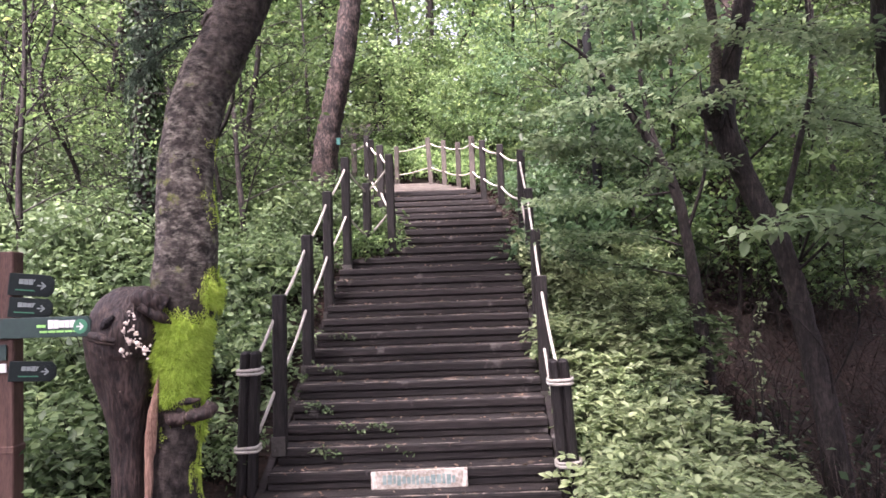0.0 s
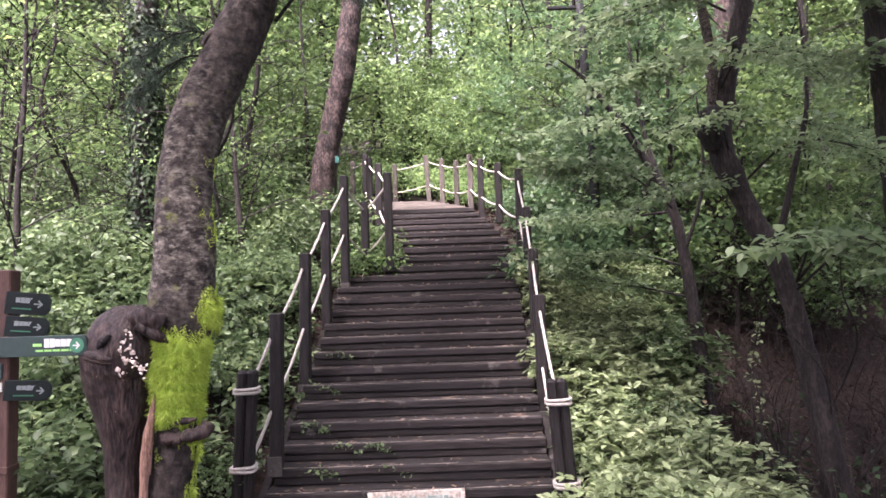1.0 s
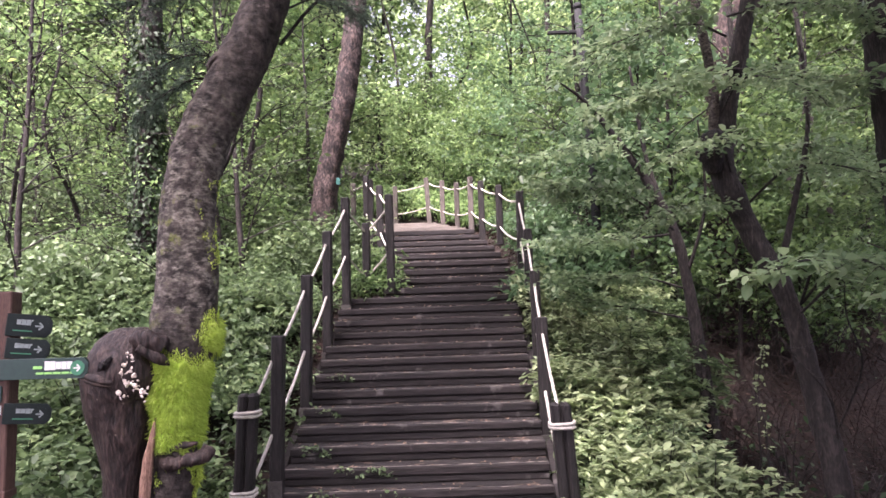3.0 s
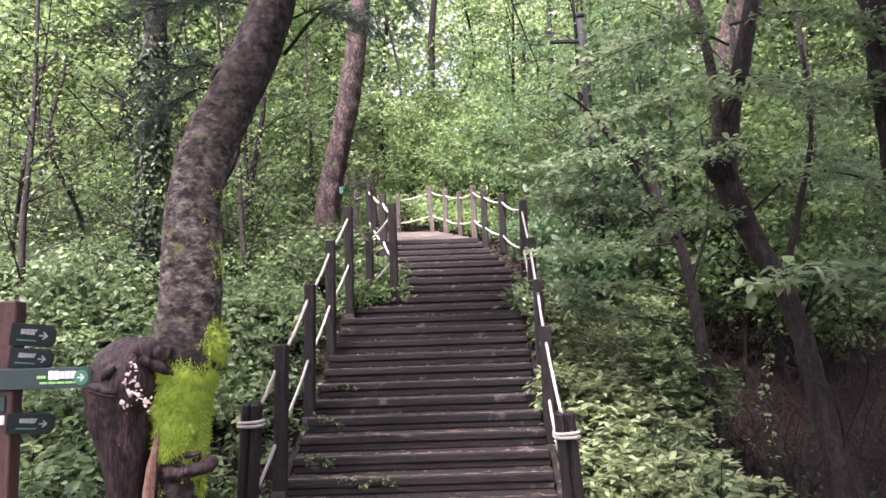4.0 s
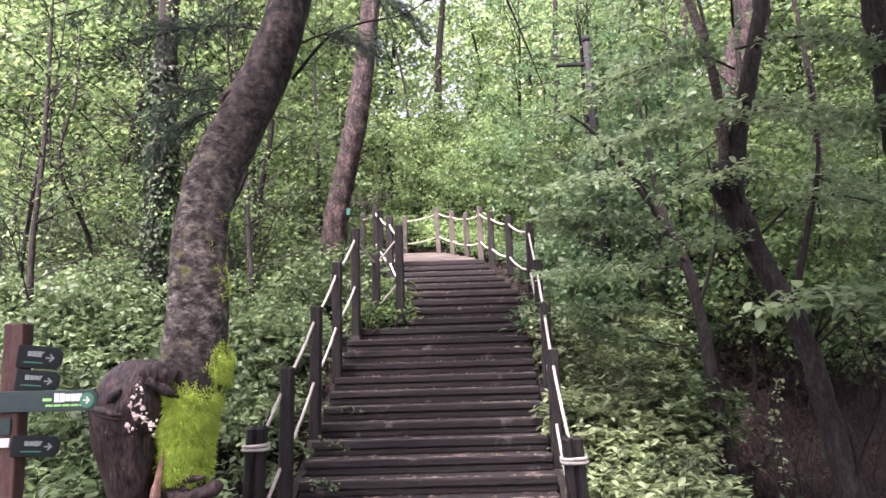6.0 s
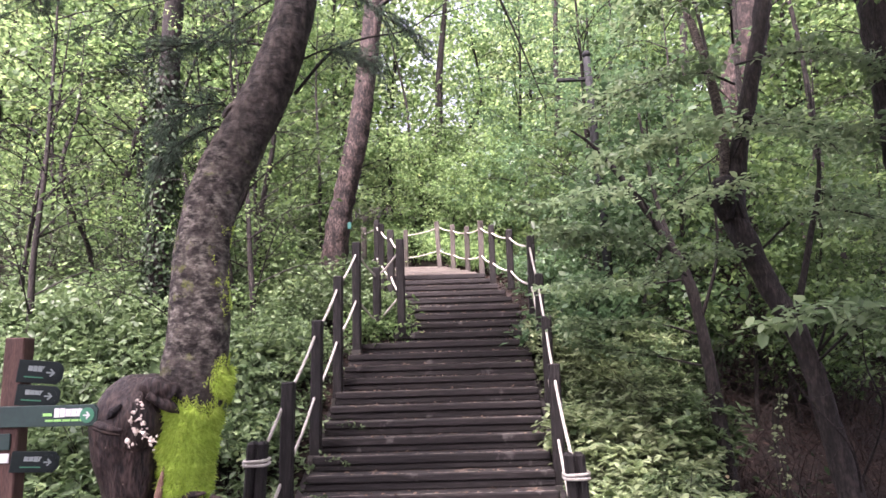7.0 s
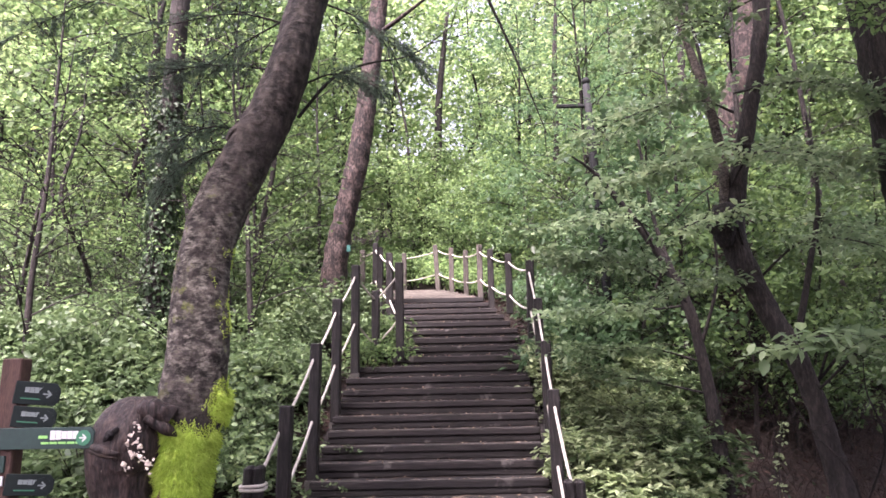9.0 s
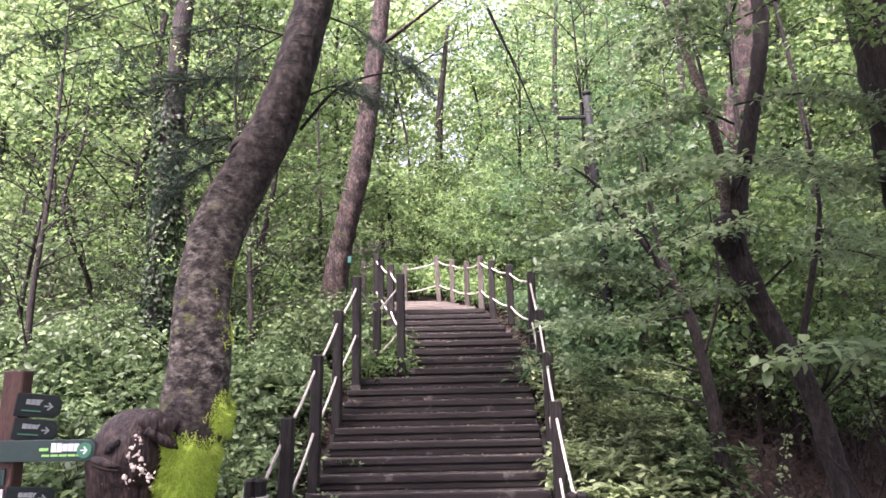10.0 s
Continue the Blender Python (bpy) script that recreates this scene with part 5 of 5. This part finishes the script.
# needle boughs of a conifer over the slope
def needle_bough(rows, seed, label, n=5200, width=0.30):
    """A drooping conifer branch: side shoots with finer shoots on them, short needles all along."""
    g = np.random.default_rng(seed)
    o = np.array(rows[0])
    t = thing("conifer_bough", rows[0], label, "branch", "conifer boughs")
    p = limb([(*(np.array(r) - o), 0.011 * (1 - 0.8 * k / (len(rows) - 1))) for k, r in enumerate(rows)], 24)
    paths, fine = [p], []
    for i in range(5, 24):
        d = p[min(i + 1, 23), :3] - p[i - 1, :3]
        d /= np.linalg.norm(d)
        for s in (-1, 1):
            if g.uniform() < 0.25:
                continue
            sd = np.cross(d, [0, 0, 1]) * s
            v = (sd * g.uniform(0.5, 1.0) + d * g.uniform(0.4, 1.0)) * width * g.uniform(0.4, 1.25) + [0, 0, g.normal(-0.05, 0.05)]
            b = p[i, :3]
            q = limb([(*b, 0.004), (*(b + v * 0.55 + [0, 0, 0.015]), 0.003), (*(b + v), 0.001)], 7)
            paths.append(q)
            for k in range(1, 6):
                w = np.cross(v / np.linalg.norm(v), [0, 0, 1]) * g.choice((-1, 1)) * 0.6 + v / np.linalg.norm(v) * 0.7 + [0, 0, g.normal(-0.15, 0.2)]
                c = q[k, :3]
                e = np.array([[*c, 0.002], [*(c + w * g.uniform(0.05, 0.12)), 0.001]])
                paths.append(e)
                fine.append(e)
            fine.append(q)
    tagged(mesh_object("twigwork", tubes_mesh("twigwork", paths, 4), BARK_DARK, t), kind="stuff")
    seg = [fine[int(k)] for k in g.integers(0, len(fine), n)]
    u = g.uniform(0, 1, n)
    pos = np.array([q[0, :3] * (1 - v) + q[-1, :3] * v for q, v in zip(seg, u)])
    ax = unit(np.array([q[-1, :3] - q[0, :3] for q in seg])) * 0.6 + g.normal(0, 0.6, pos.shape)
    mesh_object("needle_cover", leaf_mesh("needle_cover", pos, ax, g.normal(0, 1, ax.shape), g.uniform(0.018, 0.036, n), 0.0035, plain=True), NEEDLE, t)


for k, rows in enumerate(([(-1.62, 5.05, 3.66), (-1.80, 4.98, 3.74), (-2.0, 4.95, 3.70), (-2.22, 4.9, 3.52)], [(-1.66, 5.05, 3.55), (-1.86, 5.0, 3.56), (-2.05, 4.95, 3.45), (-2.2, 4.9, 3.28)], [(-1.35, 5.1, 4.25), (-1.75, 5.1, 4.32), (-2.15, 5.05, 4.28), (-2.5, 5.0, 4.1)],
                          [(-1.25, 5.2, 4.7), (-1.8, 5.2, 4.85), (-2.4, 5.15, 4.72), (-3.0, 5.1, 4.5)], [(-1.2, 5.2, 5.1), (-2.2, 5.1, 5.15), (-3.0, 5.0, 4.85), (-3.6, 4.9, 4.45)], [(-1.2, 5.2, 4.9), (-1.7, 5.2, 4.6), (-2.0, 5.2, 4.4), (-2.3, 5.2, 4.35)],
                          [(-1.2, 5.2, 4.2), (-1.0, 5.25, 4.3), (-0.8, 5.3, 4.28), (-0.62, 5.3, 4.2)], [(-1.1, 5.3, 5.0), (-0.8, 5.3, 4.85), (-0.5, 5.3, 4.6), (-0.3, 5.3, 4.45)])):
    needle_bough(rows, 800 + k, "dark blue-green conifer bough hanging over the slope")

# unseen canopy added behind the walker to keep the sun off the stairs
shade = [bough_tree("canopy_tree", 900 + k, 15, 7.8, 3.8, 34, 15, 0.3, 0.55, 0.5, LEAF_MID, BARK_DARK, "unseen tall broadleaf tree added to shade the path", 0.2, 1.2, 5) for k in range(2)]
place_copies(shade, [(4.2, 1.4), (1.2, -1.0), (7.0, 3.2), (-2.6, -0.8), (-4.3, 0.7), (-1.2, -3.2), (9.6, 5.0), (2.5, -5.0), (9.0, -4.0), (-7.5, -4.0)], "trees behind the path", np.random.default_rng(60), 0.9, 1.1, 0.3)


# leaf bits caught on the steps, and creeper shoots at their edge
def step_debris():
    g = np.random.default_rng(71)
    pos = []
    for y, z, run, rise in STEPS:
        l, r = flight_edges(y)
        for _ in range(26):
            x = l + (r - l) * g.uniform(0.02, 0.98)
            pos.append((x, y + (g.uniform(0.0, 0.03) if g.uniform() < 0.5 else g.uniform(0.02, run)), z + 0.006))
    pos = np.array(pos)
    me = leaf_mesh("leaf_debris", pos, g.normal(0, 1, pos.shape) * [1, 1, 0.3], g.normal(0, 0.4, pos.shape) + [0, 0, 1], g.uniform(0.015, 0.05, len(pos)), 0.018)
    tagged(mesh_object("leaf_debris", me, DRY_LEAF), "small dry leaves caught on the steps", "leaf litter", kind="stuff")


step_debris()


def creeper(x, y, z, n, seed):
    g = np.random.default_rng(seed)
    t = thing("creeper", (x, y, z), "small creeper with dark leaves on the step edge", "plant", "creepers on the steps")
    e = np.array([[0, 0, 0, 0.003], [0.06, -0.02, 0.03, 0.0025], [0.14, -0.03, 0.0, 0.002], [0.22, -0.02, -0.04, 0.001]])
    p = limb(e, 12)
    mesh_object("shoot", tubes_mesh("shoot", [p], 5), BARK_DARK, t)
    mesh_object("foliage", scatter_leaves("foliage", p, n, 0.022, 0.04, 0.7, 0.2, 0.4, g), LEAF_SHRUB, t)


for k, (x, i, n) in enumerate(((-1.15, 0, 3), (-0.98, 1, 2), (-0.72, 1, 3), (-1.3, 2, 5), (-1.25, 4, 2), (-0.55, 0, 1), (-1.2, 6, 2))):
    creeper(x, FIRST_Y + RUN * i - 0.01, FIRST_Z + RISE * i - 0.03, n, 900 + k)


# bare branches
def bare_branch(rows, label, seed, r=0.016):
    g = np.random.default_rng(seed)
    o = np.array(rows[0])
    t = thing("bare_branch", rows[0], label, "branch", "bare branches")
    p = limb([(*(np.array(q) - o), r * (1 - 0.75 * k / (len(rows) - 1))) for k, q in enumerate(rows)], 26)
    mesh_object("main_stem", tubes_mesh("main_stem", [p], 8, 0.2, 14.0), BARK_DARK, t)
    for i in range(6, 25, 3):
        e = p[i, :3] + g.normal(0, 0.16, 3) + (p[25, :3] - p[0, :3]) * 0.12
        mesh_object("twig", tubes_mesh("twig", [limb([(*p[i, :3], r * 0.35), (*(p[i, :3] * 0.5 + e * 0.5 + g.normal(0, 0.03, 3)), r * 0.25), (*e, 0.0015)], 8)], 5), BARK_DARK, t)


bare_branch([(-1.26, 5.2, 3.9), (-1.01, 5.4, 4.34), (-0.74, 5.6, 4.57), (-0.34, 5.8, 4.76), (0.09, 6.0, 5.2)], "thin dark branch of the old tree reaching over the stairs", 1)
bare_branch([(0.45, 7.0, 6.1), (0.74, 7.0, 5.34), (1.06, 7.0, 4.39)], "thin dark branch hanging between the trees", 2, 0.02)
bare_branch([(2.36, 6.2, 5.7), (2.52, 6.2, 4.49), (2.54, 6.2, 3.51)], "slim bare branch beside the burled tree", 3, 0.022)
bare_branch([(3.0, 5.4, 0.4), (2.75, 5.0, 1.0), (2.45, 4.9, 1.35), (2.3, 4.9, 1.6)], "bare grey twig leaning over the bank", 4, 0.012)
bare_branch([(2.9, 4.9, 0.3), (3.0, 4.6, 0.75), (3.25, 4.5, 0.95), (3.5, 4.5, 1.1)], "bare grey twig on the bank", 5, 0.012)
bare_branch([(2.35, 5.3, 0.4), (2.3, 5.2, 0.9), (2.28, 5.15, 1.2)], "bare pale twig on the bank", 6, 0.008)
bare_branch([(3.2, 5.8, 0.6), (3.3, 5.5, 1.2), (3.1, 5.3, 1.6), (3.05, 5.2, 1.9)], "bare grey twig on the bank", 7, 0.012)


# small plants beside the posts
tiny = [shrub("shrub", 970 + k, 0.32, 0.34, 14, 420, 0.06, LEAF_SHRUB, "small green plant at the foot of the railing", 0.9) for k in range(2)]
place_copies(tiny, [(-1.84, 5.85), (-1.82, 6.3), (-1.80, 6.75), (-1.78, 7.2), (-1.74, 7.65), (-1.72, 8.1), (-1.62, 8.6), (-1.95, 5.6), (-1.98, 7.0), (1.22, 5.9), (1.22, 6.5), (1.24, 7.1), (1.28, 7.8), (1.26, 8.4), (1.28, 9.0)], "small plants beside the stairs", g_b, 0.8, 1.15)

# bright shrubs behind the top landing
fresh = [shrub("shrub", 985 + k, 0.5, 0.7, 20, 700, 0.085, LEAF_BRIGHT, "bright green shrub behind the top landing", 1.0, True) for k in range(2)]
place_copies(fresh, spots_in(18, -3.2, 1.6, 15.7, 17.6, g_b, lambda x, y: x < -2.2 or y > 15.75, 0.42) + [(0.75, 14.3), (0.45, 15.0), (0.15, 15.7), (-2.5, 13.6), (-2.6, 14.6), (-2.1, 15.2), (-2.3, 15.8), (-1.9, 16.4), (-1.7, 17.2), (-2.6, 17.0), (-2.0, 18.2), (-2.6, 19.0), (-1.9, 19.4), (-2.3, 20.4), (-1.7, 21.2), (-2.8, 21.0), (-2.2, 22.4), (-3.0, 22.6)], "shrubs behind the landing", g_b, 0.8, 1.3)

# sparse dark undergrowth on the bank
sprig = [shrub("shrub", 950 + k, 0.4, 0.8, 9, 100, 0.06, LEAF_IVY, "thin straggling shrub on the dark bank", 1.1, True) for k in range(2)]
place_copies(sprig, spots_in(10, 2.1, 5.2, 4.6, 8.6, g_b, lambda x, y: x > bank_edge(y), 0.4), "straggling shrubs on the bank", g_b, 0.7, 1.3)

# slim shoot with yellowing leaves on the bank
spray("climbing_shoot", [(2.36, 5.2, 0.35), (2.33, 5.15, 0.8), (2.30, 5.15, 1.1), (2.36, 5.12, 1.4)], 70, 0.042, 0.06, LEAF_PALE, 690, flat=0.8, up=0.8, twig=0.010, label="slim pale shoot with yellowing leaves on the bank", group="shoots on the bank")

# leafy tufts where the railing bends
tuft = [shrub("shrub", 990 + k, 0.24, 0.5, 14, 420, 0.06, LEAF_BRIGHT, "light green leafy tuft at the bend of the railing", 0.9) for k in range(2)]
place_copies(tuft, [(-0.92, 9.35), (-1.12, 9.5), (-0.98, 9.9), (-1.2, 10.3), (-0.82, 8.95), (-1.12, 8.85), (-1.3, 9.2), (-1.3, 10.9), (-1.45, 11.6)], "tufts at the bend of the railing", np.random.default_rng(91), 0.8, 1.2)

# small teal tag on the leaning pine
tag = thing("tree_tag", (-1.68, 10.79, 4.0), "small teal tag fixed to the pine trunk", "tag")
part("plate", box(0.06, 0.012, 0.11, 0.003), SIGN_TEAL, tag)

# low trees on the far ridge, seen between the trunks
ridge = [bough_tree("sapling", 595 + k, 4.6, 0.2, 1.7, 26, 24, 0.26, 0.36, 0.5, LEAF_SUNLIT, BARK_DARK, "light green low tree on the far ridge", 0.05, 0.8, 4) for k in range(2)]
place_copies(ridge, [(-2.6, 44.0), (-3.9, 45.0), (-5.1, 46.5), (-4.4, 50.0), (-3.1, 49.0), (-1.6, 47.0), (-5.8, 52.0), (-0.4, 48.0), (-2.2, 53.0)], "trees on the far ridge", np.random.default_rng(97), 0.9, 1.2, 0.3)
